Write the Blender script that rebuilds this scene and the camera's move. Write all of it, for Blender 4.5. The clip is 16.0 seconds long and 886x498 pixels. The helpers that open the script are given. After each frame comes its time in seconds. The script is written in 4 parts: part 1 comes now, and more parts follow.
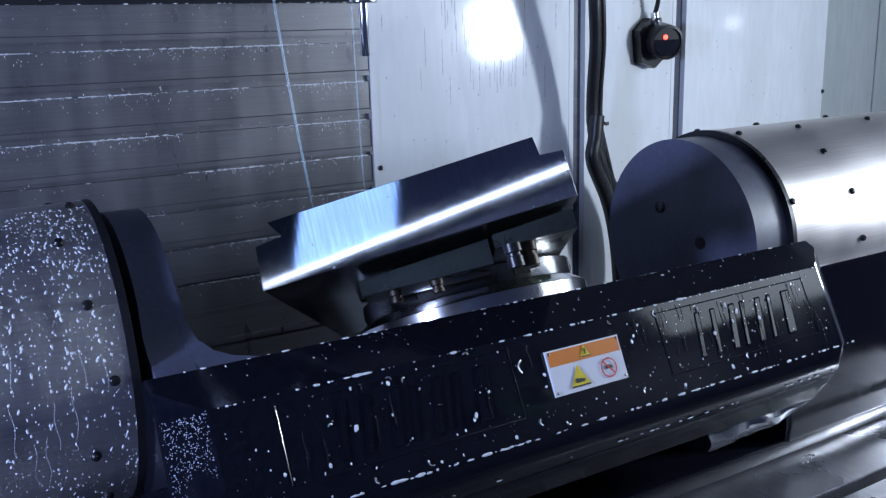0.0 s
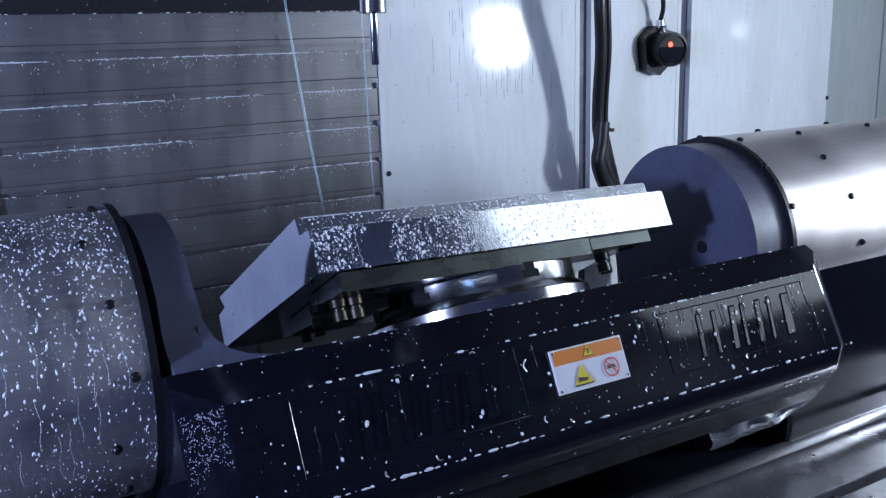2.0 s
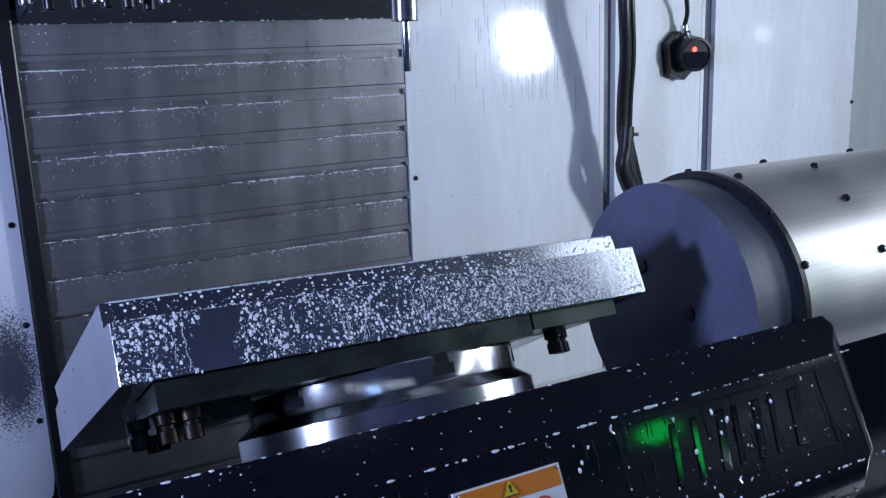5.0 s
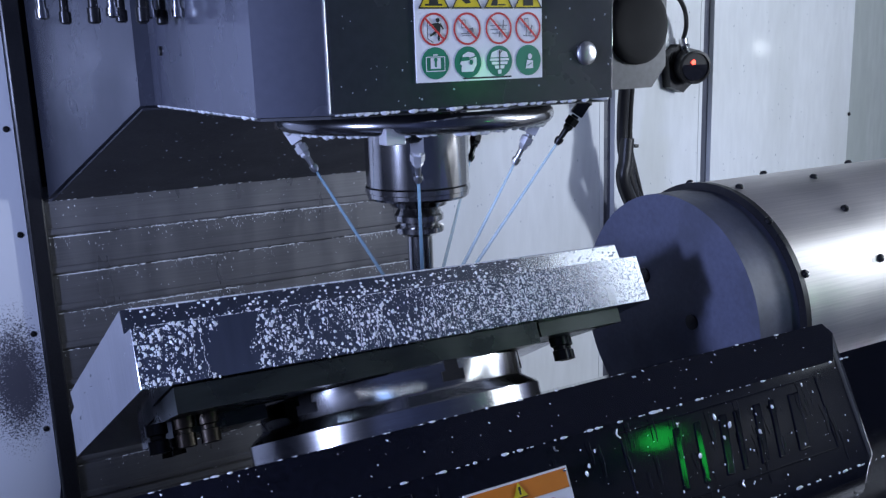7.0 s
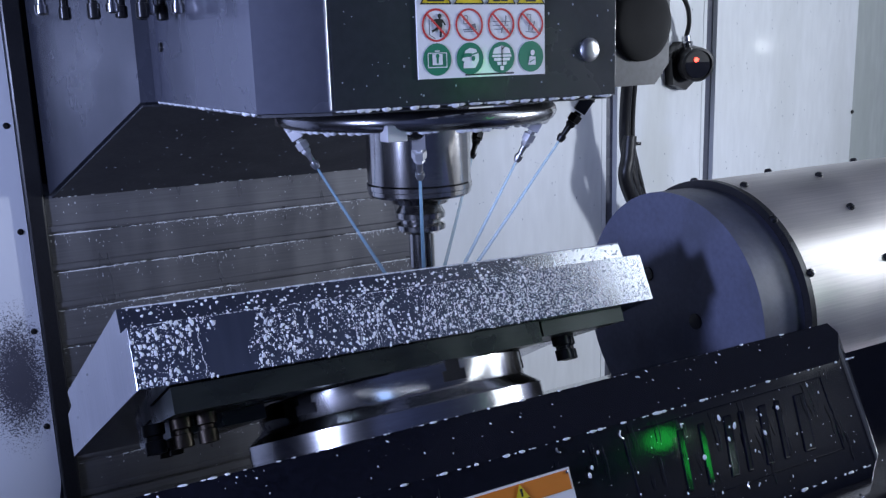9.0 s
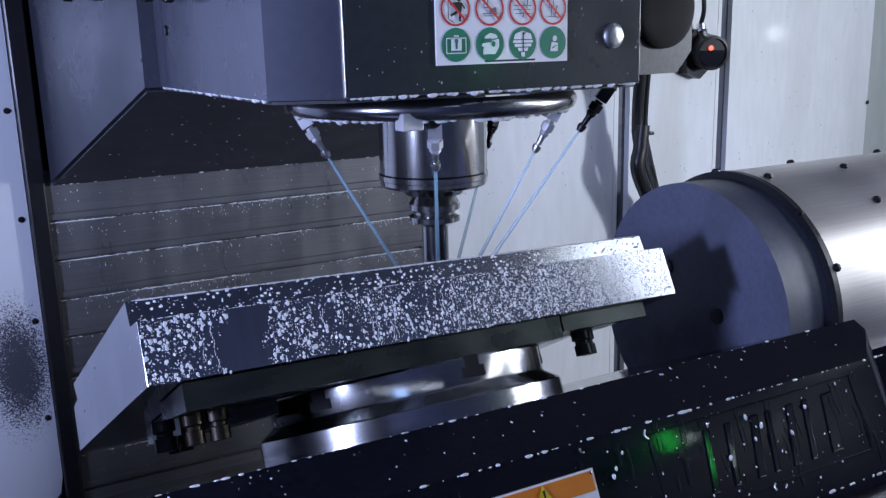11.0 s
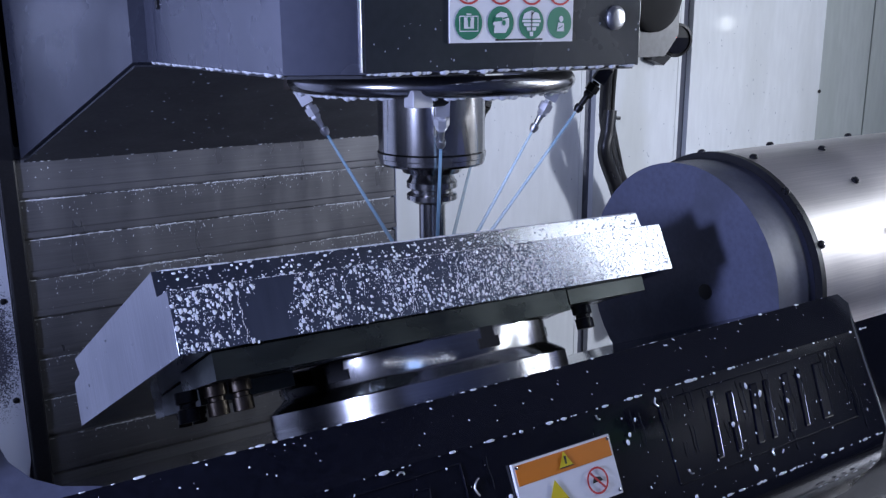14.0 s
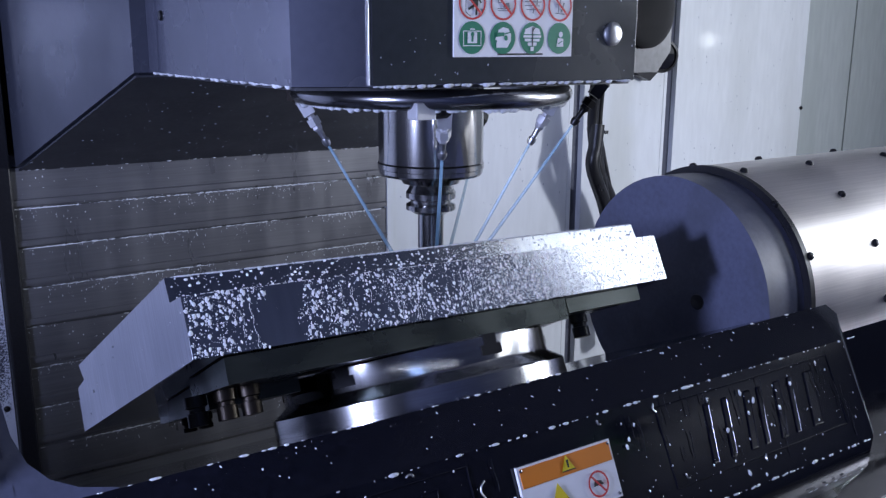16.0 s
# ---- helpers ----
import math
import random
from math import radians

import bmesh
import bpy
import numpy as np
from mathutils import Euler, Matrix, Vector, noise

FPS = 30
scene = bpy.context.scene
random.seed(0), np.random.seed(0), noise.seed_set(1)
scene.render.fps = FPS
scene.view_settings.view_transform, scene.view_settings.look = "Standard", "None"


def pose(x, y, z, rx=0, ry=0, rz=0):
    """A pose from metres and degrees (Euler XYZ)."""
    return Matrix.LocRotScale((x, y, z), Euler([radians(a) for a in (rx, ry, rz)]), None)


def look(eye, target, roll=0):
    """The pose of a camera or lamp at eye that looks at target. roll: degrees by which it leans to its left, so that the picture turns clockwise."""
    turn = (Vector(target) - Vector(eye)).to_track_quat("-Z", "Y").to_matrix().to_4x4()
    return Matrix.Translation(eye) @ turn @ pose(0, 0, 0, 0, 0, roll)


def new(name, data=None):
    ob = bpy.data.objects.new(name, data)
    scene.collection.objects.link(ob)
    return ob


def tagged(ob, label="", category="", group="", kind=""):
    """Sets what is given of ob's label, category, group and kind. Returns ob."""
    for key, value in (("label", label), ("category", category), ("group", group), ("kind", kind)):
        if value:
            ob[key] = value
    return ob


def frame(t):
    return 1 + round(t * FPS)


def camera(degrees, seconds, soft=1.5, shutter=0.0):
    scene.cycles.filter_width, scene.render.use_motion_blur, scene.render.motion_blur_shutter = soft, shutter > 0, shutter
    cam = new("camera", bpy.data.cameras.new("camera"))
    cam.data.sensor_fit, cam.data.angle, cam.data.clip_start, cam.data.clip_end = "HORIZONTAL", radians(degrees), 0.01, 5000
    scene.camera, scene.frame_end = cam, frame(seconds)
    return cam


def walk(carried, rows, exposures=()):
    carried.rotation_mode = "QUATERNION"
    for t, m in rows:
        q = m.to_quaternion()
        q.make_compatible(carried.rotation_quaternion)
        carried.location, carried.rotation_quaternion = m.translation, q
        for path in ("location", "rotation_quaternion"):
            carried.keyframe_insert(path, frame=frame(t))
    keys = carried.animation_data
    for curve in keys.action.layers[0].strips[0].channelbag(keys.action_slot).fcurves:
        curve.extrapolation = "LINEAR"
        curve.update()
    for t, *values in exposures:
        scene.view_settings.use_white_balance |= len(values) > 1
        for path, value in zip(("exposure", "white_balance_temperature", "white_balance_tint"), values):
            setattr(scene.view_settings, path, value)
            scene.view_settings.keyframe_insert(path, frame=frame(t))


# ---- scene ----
cam = camera(52.86, 16.0, soft=1.3)


def eye_row(t, x, y, z, turn, tilt, roll):
    """A row of the camera's way: place, turn to the right of +y, tilt and roll in degrees."""
    a, b = radians(turn), radians(tilt)
    way = Vector((math.sin(a) * math.cos(b), math.cos(a) * math.cos(b), math.sin(b)))
    return t, look((x, y, z), Vector((x, y, z)) + way, roll)


walk(cam, [eye_row(*r) for r in (
    (0.0, 0.0088, 0.0143, 1.5991, 30.55, -13.54, -1.65),
    (0.5, 0.0084, 0.0136, 1.5976, 30.79, -13.59, -1.77),
    (1.0, 0.0060, 0.0100, 1.5989, 30.73, -13.73, -1.75),
    (1.5, 0.0000, 0.0000, 1.6000, 30.39, -13.45, -1.71),
    (2.0, -0.0060, -0.0099, 1.6027, 30.08, -13.15, -1.70),
    (2.5, -0.0099, -0.0186, 1.6034, 29.82, -12.82, -1.75),
    (3.0, -0.0158, -0.0261, 1.6052, 29.44, -12.67, -1.75),
    (3.5, -0.0084, -0.0238, 1.6049, 28.95, -12.97, -2.08),
    (4.0, -0.0142, -0.0212, 1.6050, 28.81, -13.34, -2.01),
    (4.2, -0.0171, -0.0225, 1.6035, 28.76, -13.24, -1.97),
    (6.5, -0.0452, -0.0364, 1.6076, 28.66, -12.17, -2.10),
    (7.0, -0.0478, -0.0420, 1.6069, 28.83, -12.04, -1.93),
    (7.5, -0.0509, -0.0461, 1.6066, 29.07, -12.02, -1.89),
    (8.0, -0.0503, -0.0439, 1.6061, 29.00, -12.06, -1.87),
    (10.5, -0.0374, -0.0105, 1.6046, 28.42, -12.67, -1.76),
    (11.0, -0.0397, 0.0051, 1.6039, 28.58, -12.96, -1.49),
    (11.5, -0.0470, 0.0229, 1.6014, 29.10, -13.34, -1.27),
    (12.0, -0.0589, 0.0348, 1.5995, 29.83, -13.87, -1.16),
    (12.5, -0.0724, 0.0420, 1.5975, 30.59, -14.27, -1.17),
    (13.0, -0.0887, 0.0383, 1.5977, 31.42, -14.40, -1.00),
    (13.5, -0.0993, 0.0328, 1.5981, 32.04, -14.22, -0.62),
    (14.0, -0.1070, 0.0305, 1.5975, 32.49, -13.91, -0.36),
    (14.5, -0.1137, 0.0273, 1.5991, 32.84, -13.59, -0.27),
    (15.0, -0.1186, 0.0239, 1.5985, 33.10, -13.32, -0.18),
    (15.5, -0.1287, 0.0236, 1.5988, 33.38, -13.17, 0.07),
    (16.0, -0.1368, 0.0265, 1.5981, 33.79, -13.08, 0.27))],
    exposures=((0, 0.05, 6250, 8), (4.2, 0.04, 6200, 9), (6.5, 0.06, 6450, 10), (16, 0.06, 6650, 13)))

# the machine: x along the tilting axis, y into the machine, z up
AXIS = Vector((0.535, 0.86, 1.322))     # middle of the tilting axis, over the table's centre
TILT = pose(0, 0, 0, -25)               # the cradle leans away from the door
WALL_Y = 1.767                          # front of the rear wall
TOOL = Vector((0.4755, 0.97, 0.0))      # the spindle's line

# ---- light: a closed cabin with its own work lamps ----
world = bpy.data.worlds.new("world")
scene.world = world
world.use_nodes = True
world.node_tree.nodes["Background"].inputs[0].default_value = (0.55, 0.6, 0.8, 1)
world.node_tree.nodes["Background"].inputs[1].default_value = 0.01


def area_lamp(name, eye, target, watts, width, height, colour):
    data = bpy.data.lights.new(name, "AREA")
    data.shape, data.size, data.size_y = "RECTANGLE", width, height
    data.energy, data.color = watts, colour
    ob = new(name, data)
    ob.matrix_world = look(eye, target)
    return ob


area_lamp("work_lamp_right", (2.27, 0.19, 1.61), (0.6, 0.98, 1.42), 24, 0.15, 0.18, (0.78, 0.86, 1.0))
area_lamp("work_lamp_left", (-1.05, 0.36, 1.60), (0.6, 0.8, 1.42), 27, 0.15, 0.18, (0.47, 0.57, 1.0))
area_lamp("door_window_light", (2.33, -0.39, 2.225), (2.27, 1.0, 2.125), 10.5, 1.07, 1.0, (0.78, 0.88, 1.0))


# ---- materials ----
def nodes_of(name):
    m = bpy.data.materials.new(name)
    m.use_nodes = True
    t = m.node_tree
    return m, t, t.nodes["Principled BSDF"]


def material(name, colour, rough, metal=0.0, grain=(40, 40, 40), vary=0.15, rough_vary=0.1, bump=0.0, stain=None, stain_at=(0.5, 0.7),
             stain_scale=(6, 6, 6), coat=0.0, per_piece=0.0):
    """A worn surface: fine grain and large stains in object space, in metres."""
    m, t, p = nodes_of(name)
    link = t.links.new
    co = t.nodes.new("ShaderNodeTexCoord")

    def noise_at(scale, detail):
        mp = t.nodes.new("ShaderNodeMapping")
        mp.inputs["Scale"].default_value = scale
        link(co.outputs["Object"], mp.inputs["Vector"])
        n = t.nodes.new("ShaderNodeTexNoise")
        n.inputs["Scale"].default_value = 1.0
        n.inputs["Detail"].default_value = detail
        link(mp.outputs[0], n.inputs["Vector"])
        return n.outputs["Fac"]

    fine, wide = noise_at(grain, 6), noise_at(stain_scale, 5)
    ramp = t.nodes.new("ShaderNodeMapRange")
    ramp.inputs["From Min"].default_value, ramp.inputs["From Max"].default_value = 0.3, 0.7
    ramp.inputs["To Min"].default_value, ramp.inputs["To Max"].default_value = 1 - vary, 1 + vary
    link(fine, ramp.inputs["Value"])
    mul = t.nodes.new("ShaderNodeVectorMath")
    mul.operation = "SCALE"
    mul.inputs[0].default_value = colour
    link(ramp.outputs[0], mul.inputs["Scale"])
    out = mul.outputs[0]
    if per_piece:
        info = t.nodes.new("ShaderNodeObjectInfo")
        pr = t.nodes.new("ShaderNodeMapRange")
        pr.inputs["To Min"].default_value, pr.inputs["To Max"].default_value = 1 - per_piece, 1 + per_piece
        link(info.outputs["Random"], pr.inputs["Value"])
        m2 = t.nodes.new("ShaderNodeVectorMath")
        m2.operation = "SCALE"
        link(out, m2.inputs[0])
        link(pr.outputs[0], m2.inputs["Scale"])
        out = m2.outputs[0]
    if stain:
        sr = t.nodes.new("ShaderNodeMapRange")
        sr.inputs["From Min"].default_value, sr.inputs["From Max"].default_value = stain_at
        link(wide, sr.inputs["Value"])
        mx = t.nodes.new("ShaderNodeMix")
        mx.data_type = "RGBA"
        link(sr.outputs[0], mx.inputs["Factor"])
        link(out, mx.inputs[6])
        mx.inputs[7].default_value = (*stain, 1)
        out = mx.outputs[2]
    link(out, p.inputs["Base Color"])
    rr = t.nodes.new("ShaderNodeMapRange")
    rr.inputs["From Min"].default_value, rr.inputs["From Max"].default_value = 0.3, 0.7
    rr.inputs["To Min"].default_value, rr.inputs["To Max"].default_value = max(rough - rough_vary, 0.02), rough + rough_vary
    link(wide, rr.inputs["Value"])
    link(rr.outputs[0], p.inputs["Roughness"])
    p.inputs["Metallic"].default_value = metal
    p.inputs["Coat Weight"].default_value = coat
    p.inputs["Coat Roughness"].default_value = 0.08
    if bump:
        b = t.nodes.new("ShaderNodeBump")
        b.inputs["Strength"].default_value = bump
        b.inputs["Distance"].default_value = 0.001
        link(fine, b.inputs["Height"])
        link(b.outputs[0], p.inputs["Normal"])
    return m


WHITE = material("white_enamel", (0.72, 0.74, 0.76), 0.12, grain=(60, 60, 12), vary=0.04, rough_vary=0.06, bump=0.02,
                 stain=(0.6, 0.62, 0.62), stain_at=(0.5, 0.8), stain_scale=(5, 5, 1.2))
# white enamel with the corner's haze and greenish reflection toned into it
WHITE_DIM = material("dimmed_white_enamel", (0.43, 0.46, 0.45), 0.16, grain=(60, 60, 12), vary=0.06, rough_vary=0.06, bump=0.02,
                stain=(0.36, 0.39, 0.37), stain_at=(0.45, 0.75), stain_scale=(7, 7, 1.2))
SPRAYED, tree, shader = nodes_of("oversprayed_enamel")
shader.inputs["Roughness"].default_value = 0.25
spot_at = tree.nodes.new("ShaderNodeTexCoord")
spot_map = tree.nodes.new("ShaderNodeMapping")
spot_map.vector_type = "TEXTURE"
spot_map.inputs["Location"].default_value = (0.015, 1.775, 1.03)
spot_map.inputs["Scale"].default_value = (0.055, 0.2, 0.12)
tree.links.new(spot_at.outputs["Object"], spot_map.inputs["Vector"])
spot_len = tree.nodes.new("ShaderNodeVectorMath")
spot_len.operation = "LENGTH"
tree.links.new(spot_map.outputs[0], spot_len.inputs[0])
speck = tree.nodes.new("ShaderNodeTexNoise")
speck.inputs["Scale"].default_value, speck.inputs["Detail"].default_value = 420, 3
tree.links.new(spot_at.outputs["Object"], speck.inputs["Vector"])
spot_add = tree.nodes.new("ShaderNodeMath")
spot_add.operation = "MULTIPLY_ADD"
spot_add.inputs[1].default_value = 2.2
tree.links.new(speck.outputs["Fac"], spot_add.inputs[0])
tree.links.new(spot_len.outputs["Value"], spot_add.inputs[2])
spot_cut = tree.nodes.new("ShaderNodeMapRange")
spot_cut.inputs["From Min"].default_value, spot_cut.inputs["From Max"].default_value = 1.75, 2.15
tree.links.new(spot_add.outputs[0], spot_cut.inputs["Value"])
spot_mix = tree.nodes.new("ShaderNodeMix")
spot_mix.data_type = "RGBA"
spot_mix.inputs[6].default_value, spot_mix.inputs[7].default_value = (0.08, 0.08, 0.1, 1), (0.7, 0.72, 0.76, 1)
tree.links.new(spot_cut.outputs[0], spot_mix.inputs["Factor"])
tree.links.new(spot_mix.outputs[2], shader.inputs["Base Color"])
SEAM = material("dark_seam", (0.05, 0.05, 0.055), 0.6)
SLAT = material("wet_slat_steel", (0.17, 0.17, 0.18), 0.36, 0.5, grain=(8, 8, 260), vary=0.12, rough_vary=0.12, bump=0.06,
                stain=(0.205, 0.205, 0.21), stain_at=(0.45, 0.9), stain_scale=(16, 16, 4), per_piece=0.12)
SCUM = material("dried_coolant", (0.62, 0.64, 0.68), 0.75, grain=(300, 300, 300), vary=0.25)
GREY = material("grey_enamel", (0.09, 0.095, 0.125), 0.26, grain=(90, 90, 90), vary=0.05, rough_vary=0.1, bump=0.02,
                stain=(0.092, 0.097, 0.12), stain_at=(0.45, 0.7), coat=0.35)
# grey enamel darkened for the weaker lamp light on the hood
GREY_DIM = material("dimmed_grey_enamel", (0.062, 0.067, 0.088), 0.3, grain=(90, 90, 90), vary=0.06, rough_vary=0.1, bump=0.02, stain=(0.05, 0.055, 0.07), stain_at=(0.45, 0.7))
DOOR = material("door_grey", (0.048, 0.058, 0.1), 0.5, vary=0.1)
# the head's grey with the shade of its front put into the colour
GREY_SHADE = material("shaded_grey_enamel", (0.028, 0.032, 0.037), 0.24, grain=(90, 90, 90), vary=0.08, rough_vary=0.1, bump=0.02)
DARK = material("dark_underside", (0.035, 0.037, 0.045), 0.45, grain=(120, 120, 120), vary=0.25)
BLACK = material("black_gloss_paint", (0.006, 0.0065, 0.012), 0.1, grain=(200, 200, 200), vary=0.3, rough_vary=0.05, bump=0.02)
BLACK.node_tree.nodes["Principled BSDF"].inputs["Specular IOR Level"].default_value = 0.38
BLUE = material("slate_blue_paint", (0.085, 0.092, 0.14), 0.42, grain=(200, 200, 200), vary=0.12, rough_vary=0.08, bump=0.06,
                stain=(0.06, 0.065, 0.09), stain_at=(0.5, 0.75), stain_scale=(14, 14, 14))
STEEL = material("brushed_cover_steel", (0.8, 0.75, 0.72), 0.4, 1.0, grain=(12, 500, 500), vary=0.08, rough_vary=0.1, bump=0.04)
STEEL_WET = material("wet_cover_steel", (0.68, 0.66, 0.66), 0.42, 1.0, grain=(12, 500, 500), vary=0.12, rough_vary=0.12, bump=0.04,
                     stain=(0.48, 0.47, 0.46), stain_at=(0.45, 0.7), stain_scale=(40, 9, 9))
GROUND = material("ground_steel", (0.62, 0.61, 0.6), 0.15, 1.0, grain=(30, 30, 700), vary=0.08, rough_vary=0.04)
OILY = material("oily_plate", (0.075, 0.086, 0.08), 0.3, 0.85, grain=(30, 200, 200), vary=0.2, rough_vary=0.12, stain=(0.07, 0.08, 0.075), stain_at=(0.45, 0.65), stain_scale=(18, 18, 18))
PIT = material("recess_shade", (0.006, 0.006, 0.007), 0.95)
# satin steel made paler, as if lit by a light near the camera
SATIN_LIT = material("lit_satin_steel", (0.82, 0.82, 0.84), 0.45, 0.75, vary=0.06)
SATIN = material("satin_steel", (0.7, 0.7, 0.72), 0.36, 1.0, vary=0.06)
ALU = material("milled_aluminium", (0.82, 0.84, 0.88), 0.15, 1.0, grain=(160, 20, 20), vary=0.08, rough_vary=0.08, bump=0.05)
# the cutter's marks run along the block and spread the lamps' light across them
marks = ALU.node_tree.nodes.new("ShaderNodeTangent")
marks.direction_type, marks.axis = "RADIAL", "X"
ALU.node_tree.links.new(marks.outputs[0], ALU.node_tree.nodes["Principled BSDF"].inputs["Tangent"])
ALU.node_tree.nodes["Principled BSDF"].inputs["Anisotropic"].default_value = 0.6
ALU_FACE = material("face_milled_aluminium", (0.58, 0.59, 0.66), 0.04, 1.0, grain=(20, 420, 20), vary=0.14, rough_vary=0.015, bump=0.006,
                    stain=(0.42, 0.43, 0.5), stain_at=(0.45, 0.75), stain_scale=(9, 9, 9))
CHROME = material("chrome", (0.75, 0.75, 0.77), 0.12, 1.0, vary=0.03, rough_vary=0.03)
TUBE = material("polished_tube", (0.42, 0.42, 0.44), 0.2, 1.0, vary=0.05, rough_vary=0.05)
RUBBER = material("black_rubber", (0.012, 0.012, 0.014), 0.35, grain=(300, 300, 300), vary=0.3)
BRASS = material("oily_brass", (0.055, 0.044, 0.034), 0.45, 0.8, vary=0.2)
BOLT = material("blackened_bolt", (0.03, 0.03, 0.032), 0.3, 0.6, vary=0.2)
RUNS = material("coolant_run", (0.012, 0.013, 0.018), 0.06, vary=0.1, rough_vary=0.02)
CAST = material("oily_cast_table", (0.34, 0.34, 0.37), 0.27, 0.8, grain=(200, 30, 200), vary=0.2, stain=(0.2, 0.2, 0.215), stain_at=(0.45, 0.65))
FOAM = material("coolant_foam", (0.86, 0.88, 0.92), 0.2, grain=(500, 500, 500), vary=0.08)
ORANGE = material("orange_print", (0.75, 0.22, 0.015), 0.4, vary=0.04)
YELLOW = material("yellow_print", (0.8, 0.62, 0.02), 0.4, vary=0.04)
RED = material("red_print", (0.62, 0.05, 0.05), 0.4, vary=0.04)
GREEN = material("green_print", (0.02, 0.22, 0.12), 0.4, vary=0.04)
PRINT = material("white_print", (0.88, 0.88, 0.9), 0.1, vary=0.03, rough_vary=0.02)
INK = material("black_print", (0.02, 0.02, 0.02), 0.4, vary=0.05)
SLATE_INK = material("faded_print", (0.2, 0.2, 0.22), 0.4, vary=0.1)


def water_like(name, colour, alpha, rough=0.08):
    m, t, p = nodes_of(name)
    p.inputs["Base Color"].default_value = (*colour, 1)
    p.inputs["Roughness"].default_value = rough
    p.inputs["Alpha"].default_value = alpha
    return m


WATER = water_like("water_bead", (0.55, 0.6, 0.7), 0.55)
JET = water_like("coolant_jet", (0.45, 0.75, 0.95), 0.38, 0.3)
THREAD = water_like("coolant_thread", (0.5, 0.72, 0.82), 0.26, 0.3)


def glow(name, colour, strength):
    m, t, p = nodes_of(name)
    p.inputs["Base Color"].default_value = (*colour, 1)
    p.inputs["Emission Color"].default_value = (*colour, 1)
    p.inputs["Emission Strength"].default_value = strength
    return m


RED_GLOW = glow("red_indicator", (1.0, 0.05, 0.03), 6.0)
WHITE_GLOW = glow("white_indicator", (0.85, 0.95, 1.0), 9.0)
GREEN_GLOW = glow("green_beacon_lens", (0.02, 1.0, 0.12), 7.0)
TUBE_GLOW = glow("lamp_tube", (0.72, 0.82, 1.0), 9.0)
# glow of an added panel in place of the lit side wall
SIDE_GLOW = glow("side_fill_glow", (0.8, 0.88, 1.0), 1.7)
# blue glow of an added panel, for the patch on the block
PATCH_GLOW = glow("blue_patch_glow", (0.3, 0.5, 1.0), 2.2)


# ---- mesh tools ----
def part(name, bm, mat, parent=None, label="", at=None, smooth=True, weigh=False):
    """Links a bmesh as one mesh object, under a thing or a part where one is given."""
    me = bpy.data.meshes.new(name)
    bmesh.ops.recalc_face_normals(bm, faces=bm.faces)
    for f in bm.faces:
        f.smooth = smooth
    bm.to_mesh(me)
    bm.free()
    for mt in (mat if isinstance(mat, (list, tuple)) else [mat]):
        me.materials.append(mt)
    if smooth:
        me.set_sharp_from_angle(angle=radians(32))
    ob = new(name, me)
    if parent:
        ob.parent = parent
    if at is not None:
        ob.matrix_basis = at if isinstance(at, Matrix) else Matrix.Translation(at)
    if label:
        ob["label"] = label
    if weigh:
        ob.modifiers.new("even_shading", "WEIGHTED_NORMAL").keep_sharp = True
    return ob


def thing(name, at, label, category, group=""):
    ob = new(name)
    ob.matrix_basis = at if isinstance(at, Matrix) else Matrix.Translation(at)
    ob.empty_display_size = 0.05
    return tagged(ob, label, category, group)


def soften(bm, width, segments=2, faces=None, angle=25):
    edges = [e for e in bm.edges if len(e.link_faces) == 2 and e.calc_face_angle(0) > radians(angle)]
    if width:
        bmesh.ops.bevel(bm, geom=edges, offset=width, segments=segments, profile=0.5, affect="EDGES", clamp_overlap=True)
    return bm


def box(x0, x1, y0, y1, z0, z1, bevel=0.0, bm=None, turn=None):
    own = bm is None
    bm = bmesh.new() if own else bm
    vs = bmesh.ops.create_cube(bm, size=1)["verts"]
    for v in vs:
        v.co = Vector((x0 + (v.co.x + 0.5) * (x1 - x0), y0 + (v.co.y + 0.5) * (y1 - y0), z0 + (v.co.z + 0.5) * (z1 - z0)))
    if own and bevel:
        soften(bm, bevel)
    return bm


def loft(sections, bm=None, caps=True, closed=True):
    """Skins a row of equal-length rings of points."""
    bm = bm or bmesh.new()
    rings = [[bm.verts.new(p) for p in s] for s in sections]
    n = len(rings[0])
    for a, b in zip(rings, rings[1:]):
        for i in range(n if closed else n - 1):
            j = (i + 1) % n
            bm.faces.new((a[i], a[j], b[j], b[i]))
    if caps:
        bm.faces.new(rings[0][::-1])
        bm.faces.new(rings[-1])
    return bm


def prism_x(poly, x0, x1, bm=None):
    return loft([[(x, a, b) for a, b in poly] for x in (x0, x1)], bm)


def prism_y(poly, y0, y1, bm=None):
    return loft([[(a, y, b) for a, b in poly] for y in (y0, y1)], bm)


def basis(d):
    d = Vector(d).normalized()
    a = d.cross(Vector((0, 0, 1)) if abs(d.z) < 0.9 else Vector((1, 0, 0))).normalized()
    return d, a, d.cross(a)


def rod(p0, p1, r0, r1=None, seg=16, bm=None):
    p0, p1 = Vector(p0), Vector(p1)
    d, a, b = basis(p1 - p0)
    r1 = r0 if r1 is None else r1
    ang = [2 * math.pi * i / seg for i in range(seg)]
    return loft([[p + r * (math.cos(t) * a + math.sin(t) * b) for t in ang] for p, r in ((p0, r0), (p1, r1))], bm)


